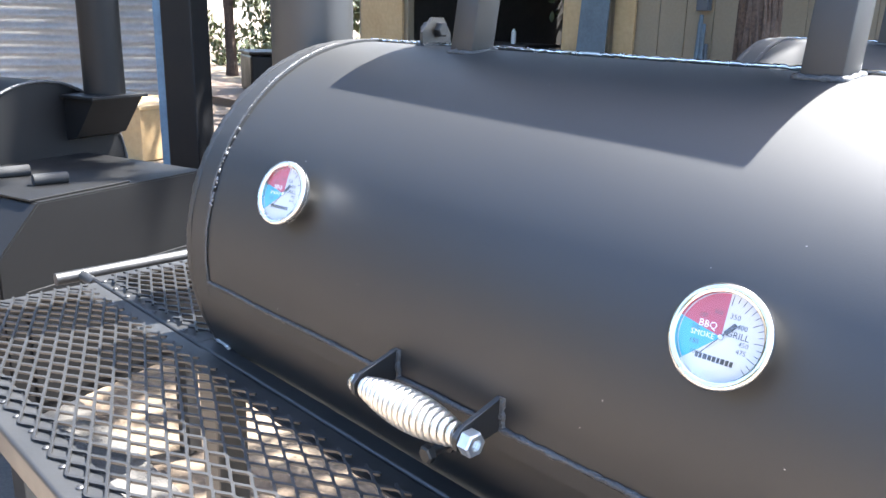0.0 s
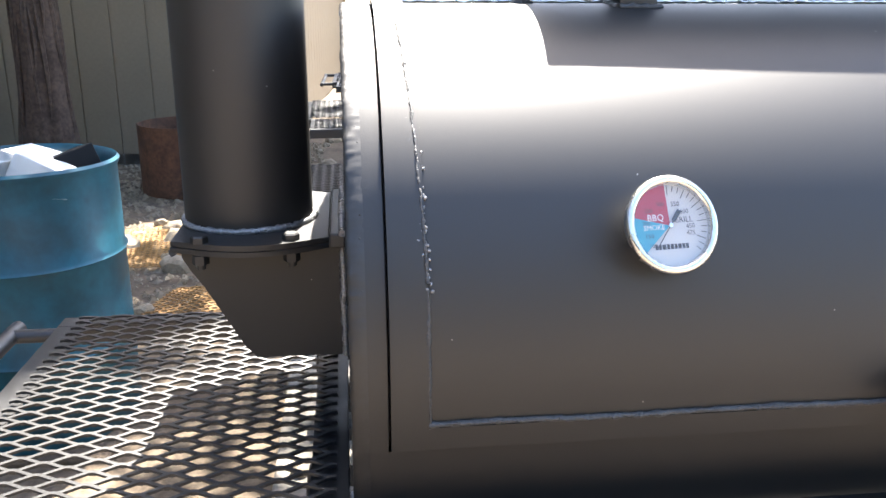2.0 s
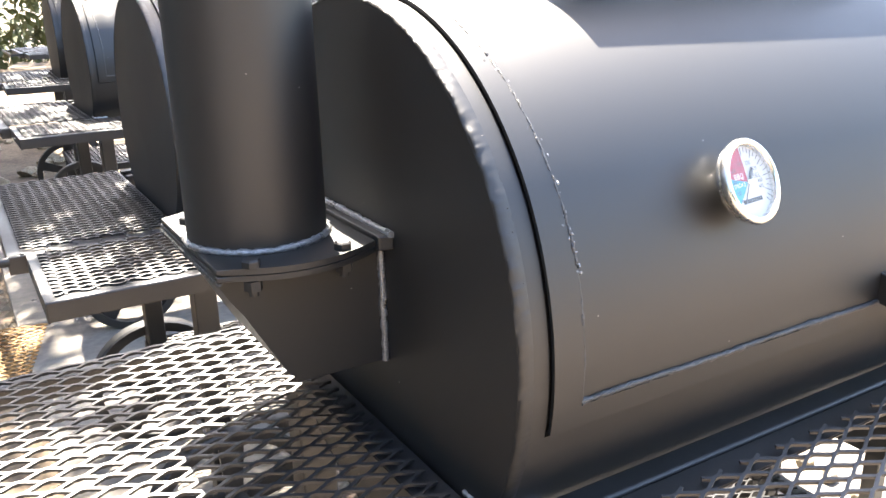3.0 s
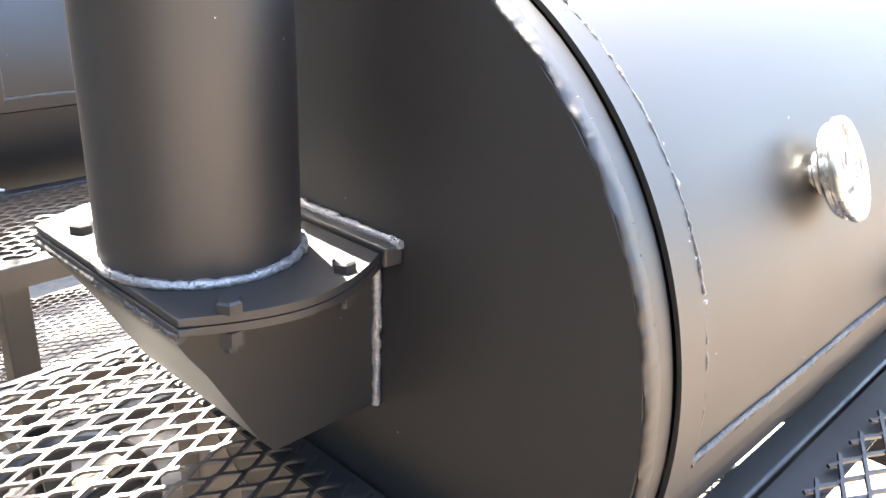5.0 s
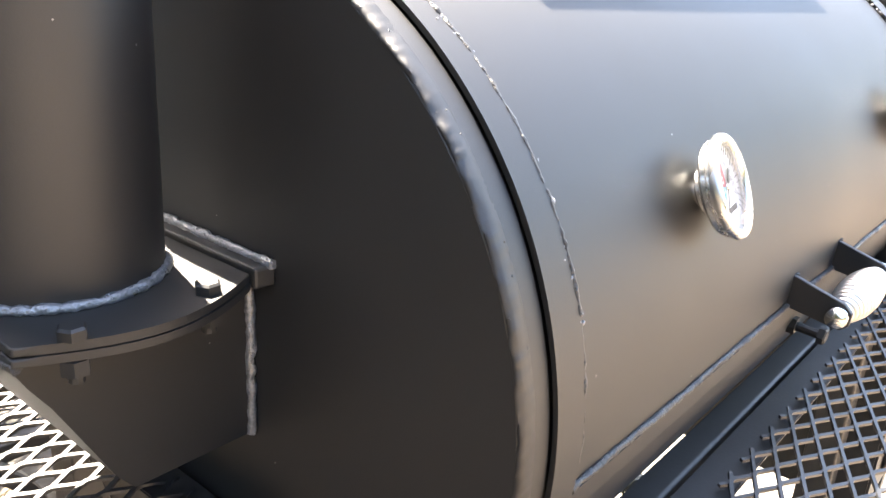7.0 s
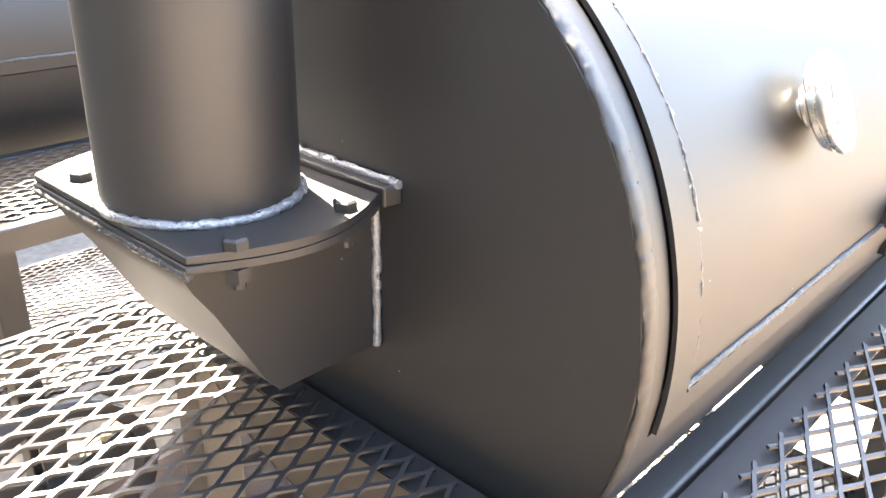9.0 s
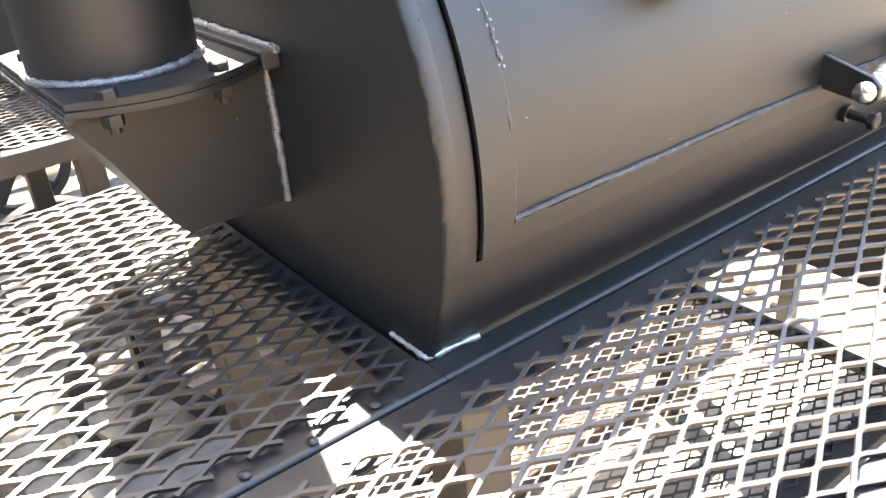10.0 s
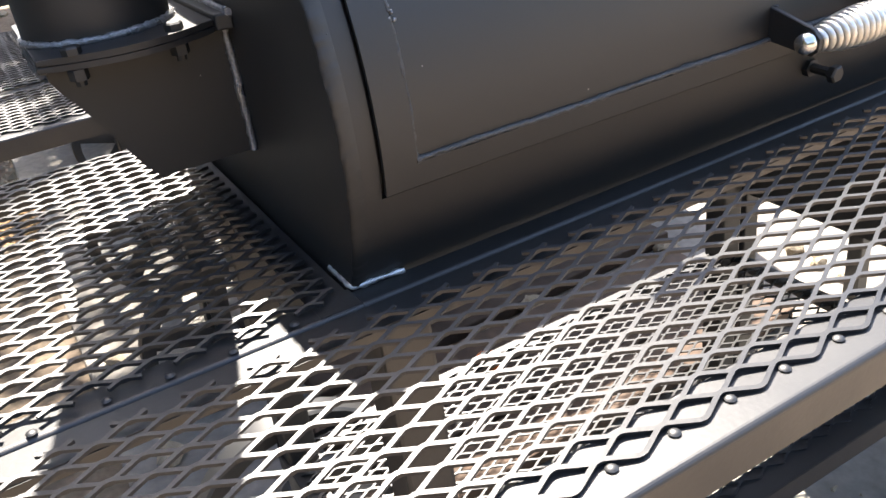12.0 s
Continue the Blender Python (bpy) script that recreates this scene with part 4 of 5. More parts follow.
# ---- rusty mesh sheets, boards ----
def mesh_sheet(x, y, turn, w, h, label):
    me = expanded_mesh(0, w, 0, h, 0, long=0.06, short=0.035, width=0.007)
    for v in me.vertices:
        v.co.z += 0.03 * noise.noise((v.co.x * 2.2, v.co.y * 2.2, x)) + 0.02
    ob = mesh_part("mesh_sheet", me, RUST_BRIGHT)
    ob.matrix_basis = pose(x, y, GROUND + 0.012, 0, 0, turn)
    return tagged(ob, label, "steel mesh", "scrap mesh sheets")


mesh_sheet(-1.75, 3.3, 8, 1.5, 0.8, "rusty yellow expanded steel sheet lying on the dirt")
mesh_sheet(-0.95, 2.55, -14, 0.72, 0.5, "bent rusty expanded steel sheet half buried in dirt")
mesh_sheet(-2.75, 2.7, 20, 0.9, 1.1, "rusty expanded steel sheet beside the drums")


def board(x, y, z, turn, length, label, w=0.14, t=0.038, mat=None):
    ob = part("board", box_bm(0, length, -w / 2, w / 2, 0, t, bevel=0.004), mat or WOOD)
    ob.matrix_basis = pose(x, y, z, 0, 0, turn)
    return tagged(ob, label, "board", "boards on the ground")


for i in range(4):
    board(-2.35 + 0.03 * (i % 3), 1.40 - 0.155 * i, GROUND + 0.005, 1.0 * ((i * 7) % 3 - 1), 1.2, "yellow pine board lying on the ground")
for i in range(5):
    board(0.16 + 0.06 * (i % 2), 0.34 + 0.165 * i, GROUND + 0.016, 1.5 - 1.2 * (i % 3), 1.15, "brown weathered board under the smoker", mat=WOOD_DARK)


# ---- blue barrels, black bin ----
def shell_sheet(r, a0, a1, z0, z1, thick=0.001):
    bm = bmesh.new()
    n = 10
    lo = [bm.verts.new((r * math.cos(radians(a0 + (a1 - a0) * i / n)), r * math.sin(radians(a0 + (a1 - a0) * i / n)), z0)) for i in range(n + 1)]
    hi = [bm.verts.new((r * math.cos(radians(a0 + (a1 - a0) * i / n)), r * math.sin(radians(a0 + (a1 - a0) * i / n)), z1)) for i in range(n + 1)]
    for i in range(n):
        bm.faces.new((lo[i], lo[i + 1], hi[i + 1], hi[i]))
    bmesh.ops.solidify(bm, geom=list(bm.faces), thickness=thick)
    return bm


def crumple_bm(r, seed, m):
    """A crumpled ball or rag with sharp folds."""
    bm = bmesh.new()
    bmesh.ops.create_icosphere(bm, subdivisions=3, radius=r)
    for v in bm.verts:
        d = v.co / r
        v.co *= 1 + 0.5 * noise.noise(d * 1.4 + Vector((seed, 0, 0))) - 0.45 * abs(noise.noise(d * 3.1 + Vector((0, seed, 0)))) + 0.12 * noise.noise(d * 7 + Vector((0, 0, seed)))
        v.co.z *= 0.75
    bmesh.ops.transform(bm, matrix=m, verts=bm.verts)
    return bm


def sheet_bm(w, h, seed, m):
    """A creased sheet of paper or film with a little thickness."""
    bm = bmesh.new()
    rows = [[bm.verts.new((w * (i / 4 - 1), h * (j / 3 - 1), 0.35 * h * noise.noise((i * 0.55, j * 0.6, seed * 1.7)) + 0.1 * h * noise.noise((i * 1.7, j * 1.9, seed)))) for i in range(9)] for j in range(7)]
    for a, b in zip(rows, rows[1:]):
        for i in range(8):
            bm.faces.new((a[i], a[i + 1], b[i + 1], b[i]))
    bmesh.ops.solidify(bm, geom=list(bm.faces), thickness=0.002)
    bmesh.ops.transform(bm, matrix=m, verts=bm.verts)
    return bm


def scrap_pile(owner, radius, height, count, seed, mats):
    """Loose offcuts, crumpled sheets and boxes, each a part of its bin."""
    rng = random.Random(seed)
    for i in range(count):
        a, d = rng.uniform(0, 6.28), radius * math.sqrt(rng.uniform(0, 0.75))
        m = Matrix.Translation((d * math.cos(a), d * math.sin(a), height + rng.uniform(-0.02, 0.05))) @ Euler((rng.uniform(-0.8, 0.8), rng.uniform(-0.8, 0.8), rng.uniform(0, 6))).to_matrix().to_4x4()
        w, h = rng.uniform(0.05, 0.12), rng.uniform(0.03, 0.09)
        if i % 3 == 2:
            bm = crumple_bm(w * 0.75, 100 * seed + i, m)
        elif i % 3 == 1:
            bm = sheet_bm(w * 1.2, h * 1.3, 100 * seed + i, m)
        else:
            bm = box_bm(-w, w, -h, h, -0.004, rng.uniform(0.0, 0.04), bevel=0.003, m=m)
        part("scrap", bm, rng.choice(mats), owner)


def make_barrel(x, y, turn, seed):
    b = thing("barrel", "open blue steel drum full of scrap paper and metal", "barrel", "blue scrap drums", at=(x, y, GROUND), turn=turn)
    r = 0.292
    prof = [(0.27, 0.0), (r - 0.004, 0.0), (r, 0.015), (r, 0.28), (r + 0.008, 0.29), (r, 0.30), (r, 0.57), (r + 0.008, 0.58), (r, 0.59), (r, 0.845), (r + 0.006, 0.855), (r + 0.009, 0.867), (r + 0.002, 0.876), (r - 0.006, 0.868), (r - 0.008, 0.85), (r - 0.01, 0.03), (0.0, 0.03)]
    part("body", lathe_bm(prof, 56), BLUE_STEEL, b, smooth=40)
    part("fill", lathe_bm([(0.0, 0.70), (0.14, 0.69), (0.27, 0.66), (0.27, 0.5), (0, 0.5)], 24), RUST, b)
    scrap_pile(b, 0.20, 0.73, 16, seed, [PAPER, PAPER, GALV, RUST])
    return b


def torn_label_bm(r, a0, a1, z0, z1):
    """A thin sheet on a drum's side with torn, uneven edges."""
    bm = bmesh.new()
    cols = []
    for i in range(25):
        a = radians(a0 + (a1 - a0) * i / 24)
        lo, hi = (0.012 * noise.noise((i * 0.45, r, 3.1 + k)) - 0.012 * (k * max(0.0, noise.noise((i * 0.9, z1, 9.0)))) for k in (0, 1))
        cols.append([bm.verts.new((rr * math.cos(a), rr * math.sin(a), z)) for rr, z in ((r, z0 + lo), (r, z1 + hi), (r - 0.001, z1 + hi), (r - 0.001, z0 + lo))])
    for p, q in zip(cols, cols[1:]):
        for k in range(4):
            bm.faces.new((p[k], q[k], q[(k + 1) % 4], p[(k + 1) % 4]))
    bm.faces.new(cols[0])
    bm.faces.new(cols[-1][::-1])
    bmesh.ops.recalc_face_normals(bm, faces=bm.faces)
    return bm


first = make_barrel(-1.93, 1.62, 0, 1)
part("paper_label", torn_label_bm(0.295, -30, 12, 0.36, 0.56), PAPER, first, "white paper label with dark print")
for k, (a, w, z) in enumerate(((-24, 2.5, 0.41), (-13, 3.5, 0.45), (-8.5, 2, 0.45), (-5.5, 2, 0.45), (-1, 3, 0.45), (3, 2, 0.45))):
    part("print", shell_sheet(0.2965, a, a + w, z, z + 0.024), INK, first)
# glare on the drum side, painted as a thin pale blue sheet
part("glare_patch", torn_label_bm(0.2942, 3, 10, 0.61, 0.82), PALE_BLUE, first, "long pale glare painted on the drum side")
second_barrel = make_barrel(-1.02, 1.83, 0, 2)
for k, (x, y, tilt, mat) in enumerate(((0.10, -0.06, 28, PAPER), (0.13, 0.05, -20, BLACK_PLASTIC), (0.0, 0.12, 15, PAPER))):
    part("carton", box_bm(-0.09, 0.09, -0.06, 0.06, -0.03, 0.05, bevel=0.003, m=Matrix.Translation((x, y, 0.83)) @ Matrix.Rotation(radians(tilt), 4, "Y") @ Matrix.Rotation(radians(40 * k), 4, "Z")), mat, second_barrel)

part("tin", lathe_bm([(0.0, 0.004), (0.086, 0.004), (0.092, 0.10), (0.095, 0.103), (0.093, 0.106), (0.088, 0.10), (0.083, 0.008), (0.0, 0.008)], 32, Matrix.Translation((-0.09, -0.10, 0.81)) @ Matrix.Rotation(radians(14), 4, "Y")), GALV, second_barrel, "dented bright tin", 40)

stack = thing("lumber_stack", "low stack of yellow pine beams under a bleached plywood sheet", "lumber", at=(-1.25, 1.30, GROUND), turn=5.7)
part("plywood_sheet", box_bm(-1.75, 0.0, -0.33, 0.0, 0.282, 0.300, bevel=0.003), BLEACHED, stack, "bleached pale plywood sheet")
for z in (0.094, 0.188):
    for y in (-0.32, -0.215, -0.11):
        part("beam", box_bm(-1.72, -0.03 - 0.05 * (y < -0.2), y, y + 0.10, z, z + 0.090, bevel=0.004), WOOD, stack)
for x in (-1.6, -0.9, -0.2):
    part("bearer", box_bm(x, x + 0.09, -0.32, -0.01, 0.0, 0.092, bevel=0.004), WOOD_DARK, stack)

bin_thing = thing("trash_bin", "black plastic tub heaped with crumpled rubbish and a wooden stick", "trash bin", at=(-3.10, 1.92, GROUND))
part("body", lathe_bm([(0.0, 0.0), (0.235, 0.0), (0.245, 0.02), (0.300, 0.52), (0.315, 0.525), (0.318, 0.55), (0.308, 0.556), (0.295, 0.545), (0.24, 0.03), (0, 0.03)], 48), BLACK_PLASTIC, bin_thing, smooth=40)
part("fill", lathe_bm([(0.0, 0.52), (0.2, 0.50), (0.29, 0.47), (0.29, 0.3), (0, 0.3)], 24), BLACK_PLASTIC, bin_thing)
scrap_pile(bin_thing, 0.27, 0.545, 34, 7, [PAPER, BLACK_PLASTIC, BLACK_PLASTIC, BENCH_GREY, BLUEGREY, PAPER, BLACK_PLASTIC, BLUEGREY])
for x, y, z, r, mat in ((-0.06, -0.06, 0.62, 0.10, GALV), (-0.17, -0.02, 0.58, 0.09, BLACK_PLASTIC), (0.16, 0.02, 0.57, 0.08, PINK), (0.21, 0.1, 0.58, 0.06, PINK), (0.06, -0.17, 0.56, 0.07, PAPER)):
    part("scrap", crumple_bm(r, int(900 * r) + int(x * 50), Matrix.Translation((x, y, z))), mat, bin_thing)
part("stick", box_bm(-0.03, 0.03, -0.012, 0.012, 0.3, 0.86, bevel=0.004, m=Matrix.Translation((0.10, -0.2, 0)) @ Matrix.Rotation(radians(4), 4, "Y")), WOOD, bin_thing)


# ---- workshop building ----
WALL_Y = 6.5


def siding(name, p, q, height, label, ribs=0.28):
    """A wall of upright metal panels with narrow grooves between them; p to q in plan, outer face to the right of that way."""
    p, q = Vector((*p, 0)), Vector((*q, 0))
    way = (q - p).normalized()
    turn = math.degrees(math.atan2(way.y, way.x))
    length = (q - p).length
    w = thing(name, label, "wall", kind="structure", at=(p.x, p.y, GROUND), turn=turn)
    part("core", box_bm(0, length, 0.012, 0.10, 0, height), SIDING, w)
    n = int(length / ribs)
    me = None
    for i in range(n):
        if me is None:
            ob = part("panel", box_bm(0.004, length / n - 0.004, 0.0, 0.014, 0.0, height, bevel=0.003), SIDING, w)
            me = ob.data
        else:
            ob = new("panel", me)
            ob.parent = w
        ob.location = (i * length / n, 0, 0)
    return w


siding("wall_south", (-4.80, WALL_Y), (-0.75, WALL_Y), 3.6, "tan ribbed metal siding of the workshop front")
siding("wall_south", (-8.40, WALL_Y), (-7.38, WALL_Y), 3.6, "tan siding beside the workshop doorway")
siding("wall_east", (-0.75, WALL_Y), (0.05, 16.0), 3.6, "sunlit tan metal side wall of the workshop")
siding("wall_south", (-7.38, WALL_Y - 0.001), (-4.8, WALL_Y - 0.001), 1.0, "tan siding over the workshop doorway").location.z = 2.55
# back wall, side wall and ceiling carry the room's shade in their colour
for name, box, label in (("wall_back", (-7.8, -0.8, 10.4, 10.5, GROUND, 3.5), "back wall inside the workshop, coloured dark for shade"), ("wall_west", (-8.0, -7.9, WALL_Y + 0.1, 10.4, GROUND, 3.5), "inner side wall of the workshop, coloured dark for shade"),
                         ("ceiling", (-7.8, 1.0, WALL_Y + 0.1, 10.5, 3.45, 3.55), "workshop ceiling, coloured dark for shade"), ("floor", (-7.65, -0.9, WALL_Y, 10.4, GROUND - 0.1, GROUND + 0.09), "dusty workshop floor")):
    tagged(part(name, box_bm(*box), ROOM_SHADE if name != "floor" else CONCRETE), label, name.split("_")[0], kind="structure")
for x, w in ((-8.3, 0.86), (-4.80, 0.24), (-4.14, 0.24)):
    tagged(part("trim", box_bm(x, x + w, WALL_Y - 0.05, WALL_Y - 0.012, GROUND + 0.1, 2.6, bevel=0.004), WOOD_PALE), "raw pine board beside the doorway", "trim", kind="structure")


def make_bench():
    t = thing("workbench", "dark steel workbench on casters inside the workshop", "workbench", at=(-7.08, 8.05, GROUND + 0.09))
    part("top", box_bm(-0.7, 0.7, -0.35, 0.35, 0.84, 0.88, bevel=0.004), BENCH_GREY, t)
    part("shelf", box_bm(-0.66, 0.66, -0.32, 0.32, 0.25, 0.28, bevel=0.003), BENCH_GREY, t)
    for x in (-0.57, 0.57):
        for y in (-0.3, 0.3):
            part("leg", box_bm(x - 0.025, x + 0.025, y - 0.025, y + 0.025, 0.12, 0.84, bevel=0.003), BENCH_GREY, t)
            part("caster", lathe_bm([(0, -0.02), (0.05, -0.02), (0.06, -0.012), (0.06, 0.012), (0.05, 0.02), (0, 0.02)], 20, axis_pose((x, y, 0.06), (1, 0.3, 0))), GALV, t, smooth=30)
    tool = thing("power_tool", "blue and orange hand tool on the workbench", "tool", at=(-7.55, 7.95, GROUND + 0.97))
    part("body", box_bm(-0.12, 0.12, -0.05, 0.05, 0, 0.1, bevel=0.02), BENCH_GREY, tool)
    part("grip", tube_bm([(0.05, 0, 0.1), (0.15, 0, 0.16), (0.24, 0, 0.13)], 0.025, 10), ORANGE, tool, smooth=60)
    can = thing("spray_can", "white spray can on the workbench", "can", at=(-6.85, 7.95, GROUND + 0.97))
    part("body", lathe_bm([(0, 0), (0.033, 0), (0.033, 0.16), (0.02, 0.175), (0.012, 0.2), (0, 0.2)], 20), PAPER, can, smooth=40)


make_bench()


def leaning(name, x, y, w, t, h, lean, turn, mat, label, category):
    ob = part(name, box_bm(-w / 2, w / 2, -t / 2, t / 2, 0, h, bevel=0.004), mat)
    ob.matrix_basis = pose(x, y, GROUND + 0.1, -lean, 0, turn)
    return tagged(ob, label, category)


leaning("steel_sheet", -4.28, 6.2, 0.34, 0.02, 2.6, 5, 3, BLUEGREY, "tall blue-grey steel sheet leaning on the siding", "steel sheet")
leaning("steel_sheet", -4.72, 5.95, 0.30, 0.02, 0.95, 14, -6, BLUEGREY, "short grey steel plate leaning by the doorway", "steel sheet")
for x, y, w, h, lean, tip in ((-8.02, 6.12, 0.13, 0.78, 10, 8), (-7.74, 6.22, 0.16, 0.66, 8, 2), (-7.44, 6.05, 0.22, 0.52, 18, 7), (-7.33, 6.13, 0.16, 0.60, 14, 4)):
    ob = part("steel_plate", box_bm(-w / 2, w / 2, -0.02, 0.02, 0, h, bevel=0.004), BENCH_GREY)
    ob.matrix_basis = pose(x, y, GROUND + 0.1, -lean, tip, 0)
    tagged(ob, "dark grey steel offcut leaning on the pine sheet", "steel plate", "offcuts by the doorway")
board = part("steel_plate", box_bm(-0.10, 0.10, -0.012, 0.012, 0, 0.78, bevel=0.003), RUST)
board.matrix_basis = pose(-7.90, 5.72, GROUND + 0.1, -24, 42, 0)
tagged(board, "rusty red steel plank leaning on the offcuts", "steel plate")
pl = part("steel_block", extrude_bm([(-0.31, -0.10), (0.31, -0.10), (0.31, 0.10), (-0.31, 0.10)], 0, 0.27, bevel=0.01), BLUEGREY)
pl.matrix_basis = pose(-7.28, 5.80, GROUND + 0.1, -24, 0, 12)
tagged(pl, "grey steel block standing on the apron edge", "steel block")
for x, top, z, mat in ((-3.03, -3.16, 1.32, BLUEGREY), (-2.94, -3.13, 1.24, BLUEGREY), (-2.86, -3.09, 1.06, BLUEGREY_DARK)):
    ob = part("steel_pipe", tube_bm([(0, 0, 0), (top - x, 0.33, z - GROUND)], 0.022, 12), mat, smooth=40)
    ob.matrix_basis = pose(x, 6.12, GROUND)
    tagged(ob, "grey steel pipe leaning on the siding", "pipe", "pipes leaning on the wall")
conduit = part("conduit", tube_bm([(-3.15, WALL_Y - 0.03, 1.5), (-3.15, WALL_Y - 0.03, 3.4)], 0.03, 12), GALV, smooth=40)
part("junction_box", box_bm(-3.21, -3.09, WALL_Y - 0.085, WALL_Y - 0.004, 1.36, 1.58, bevel=0.008), BLUEGREY_DARK, conduit)
tagged(conduit, "grey electrical conduit on the siding", "conduit", kind="structure")

ring = thing("steel_ring", "rust-brown open steel pipe section on the dirt", "pipe section", at=(-1.15, 5.45, GROUND))
part("wall", lathe_bm([(0.355, 0.0), (0.365, 0.0), (0.365, 0.50), (0.355, 0.50)], 56, close=True), RUST, ring, smooth=30)


# ---- trees ----
def leaf_cloud(name, seed, centres, count, size, parent, mat=None):
    """Many small leaves in uneven clumps, with gaps between them."""
    rng = random.Random(seed)
    verts, faces = [], []
    for _ in range(count):
        c, r = rng.choice(centres)
        while True:
            d = Vector((rng.uniform(-1, 1), rng.uniform(-1, 1), rng.uniform(-1, 1)))
            if d.length < 1:
                break
        p = Vector(c) + Vector((d.x * r, d.y * r, d.z * r * 0.7))
        m = Euler((rng.uniform(0, 6), rng.uniform(0, 6), rng.uniform(0, 6))).to_matrix()
        s = size * rng.uniform(0.6, 1.4)
        base = len(verts)
        for u, v, w in ((-1, 0, 0), (-0.3, 0.42, 0.12), (0.4, 0.38, 0.1), (1, 0, -0.1), (0.4, -0.38, 0.1), (-0.3, -0.42, 0.12)):
            verts.append(tuple(p + m @ Vector((u * s, v * s, w * s))))
        faces.append(tuple(range(base, base + 6)))
    me = bpy.data.meshes.new(name)
    me.from_pydata(verts, [], faces)
    return mesh_part(name, me, mat or LEAF, parent)


def make_tree(x, y, radius, height, seed, label, crown_at, leaves=2500, spread=1.6, lean=(0, 0), size=0.07):
    rng = random.Random(seed)
    t = thing("tree", label, "tree", at=(x, y, GROUND))
    bm = bmesh.new()
    segs, rows = 44, 40
    rings = []
    for i in range(rows + 1):
        h = height * i / rows
        r0 = radius * (1.25 - 0.25 * min(1, h / 0.6)) * (1 - 0.45 * i / rows)
        rings.append([bm.verts.new((lean[0] * h + r * math.cos(a) , lean[1] * h + r * math.sin(a), h)) for a, r in ((2 * math.pi * k / segs, r0 * (1 + 0.16 * noise.noise((math.cos(2 * math.pi * k / segs) * 3, math.sin(2 * math.pi * k / segs) * 3, h * 0.9 + seed)) + 0.17 * noise.noise((math.cos(2 * math.pi * k / segs) * 9, math.sin(2 * math.pi * k / segs) * 9, h * 1.3 + seed)))) for k in range(segs))])
    for a, b in zip(rings, rings[1:]):
        for k in range(segs):
            bm.faces.new((a[k], a[(k + 1) % segs], b[(k + 1) % segs], b[k]))
    trunk = part("trunk", bm, BARK, t, smooth=180)
    rng2 = random.Random(seed + 50)
    strip = None
    for k in range(60):
        a, h0 = rng2.uniform(0, 6.28), rng2.uniform(0.1, max(height - 1.2, 0.3))
        ln = rng2.uniform(0.4, 1.1)
        pts = [(lean[0] * (h0 + ln * u) + radius * (1.04 - 0.4 * (h0 + ln * u) / height) * math.cos(a + 0.12 * math.sin(3 * u + k)), lean[1] * (h0 + ln * u) + radius * (1.04 - 0.4 * (h0 + ln * u) / height) * math.sin(a + 0.12 * math.sin(3 * u + k)), h0 + ln * u) for u in (0, 0.25, 0.5, 0.75, 1)]
        part("bark_strip", tube_bm(pts, [0.004, 0.012, 0.016, 0.012, 0.004], 5), BARK, trunk)
    top = Vector((lean[0] * height, lean[1] * height, height))
    for k in range(6):
        c = Vector(crown_at) - Vector((x, y, GROUND)) + Vector((rng.uniform(-1, 1), rng.uniform(-1, 1), rng.uniform(-0.4, 0.4))) * spread * 0.7
        start = top * rng.uniform(0.75, 0.98)
        part("limb", tube_bm([start, start.lerp(c, 0.5) + Vector((rng.uniform(-0.2, 0.2), rng.uniform(-0.2, 0.2), 0.2)), c], [radius * 0.45, radius * 0.25, radius * 0.08], 8), BARK, t, smooth=60)
    cs = [(tuple(Vector(crown_at) - Vector((x, y, GROUND)) + Vector((rng.uniform(-1, 1), rng.uniform(-1, 1), rng.uniform(-0.5, 0.5))) * spread), rng.uniform(0.35, 0.75) * spread * 0.6) for _ in range(12)]
    leaf_cloud("crown", seed, cs, leaves, size, t)
    return t


cedar = make_tree(-2.24, 5.75, 0.18, 3.6, 1, "shaggy cedar trunk before the siding with a leafy crown", (-1.3, 5.3, 5.2), leaves=5200, spread=2.3)
part("limb", tube_bm([(0.0, 0.0, 3.4), (1.2, -1.2, 4.3), (2.5, -2.3, 4.6)], [0.08, 0.05, 0.02], 8), BARK, cedar, smooth=60)
leaf_cloud("crown", 5, [((2.5 + dx, -2.45 + dy, 4.55 + dz), r) for dx, dy, dz, r in ((0, 0, 0, 0.5), (0.45, 0.25, 0.2, 0.4), (-0.4, 0.3, 0.1, 0.4), (0.1, -0.35, -0.1, 0.3), (-0.5, -0.2, 0.25, 0.3), (0.9, 0.5, 0.0, 0.4))], 620, 0.075, cedar)
rng = random.Random(91)
shade = []
while len(shade) < 48:
    x, y, z = rng.uniform(-4.2, 1.5), rng.uniform(3.4, 7.6), rng.uniform(4.6, 6.2)
    if y > 0.58 * (z - 0.84) + (1.35 if x > -0.9 else 0.9):
        shade.append(((x + 2.24, y - 5.75, z - GROUND), rng.uniform(0.3, 0.6)))
for x, y in ((-0.42, 0.25), (-0.30, 0.32), (-0.35, 1.35), (-0.2, 1.5), (-0.45, 1.15), (-0.05, 1.4)):
    z = rng.uniform(4.9, 5.6)
    shade.append(((x + 0.163 * (z - 0.84) + 2.24, y + 0.581 * (z - 0.84) - 5.75, z - GROUND), rng.uniform(0.14, 0.24) if y < 0.5 else 0.22))
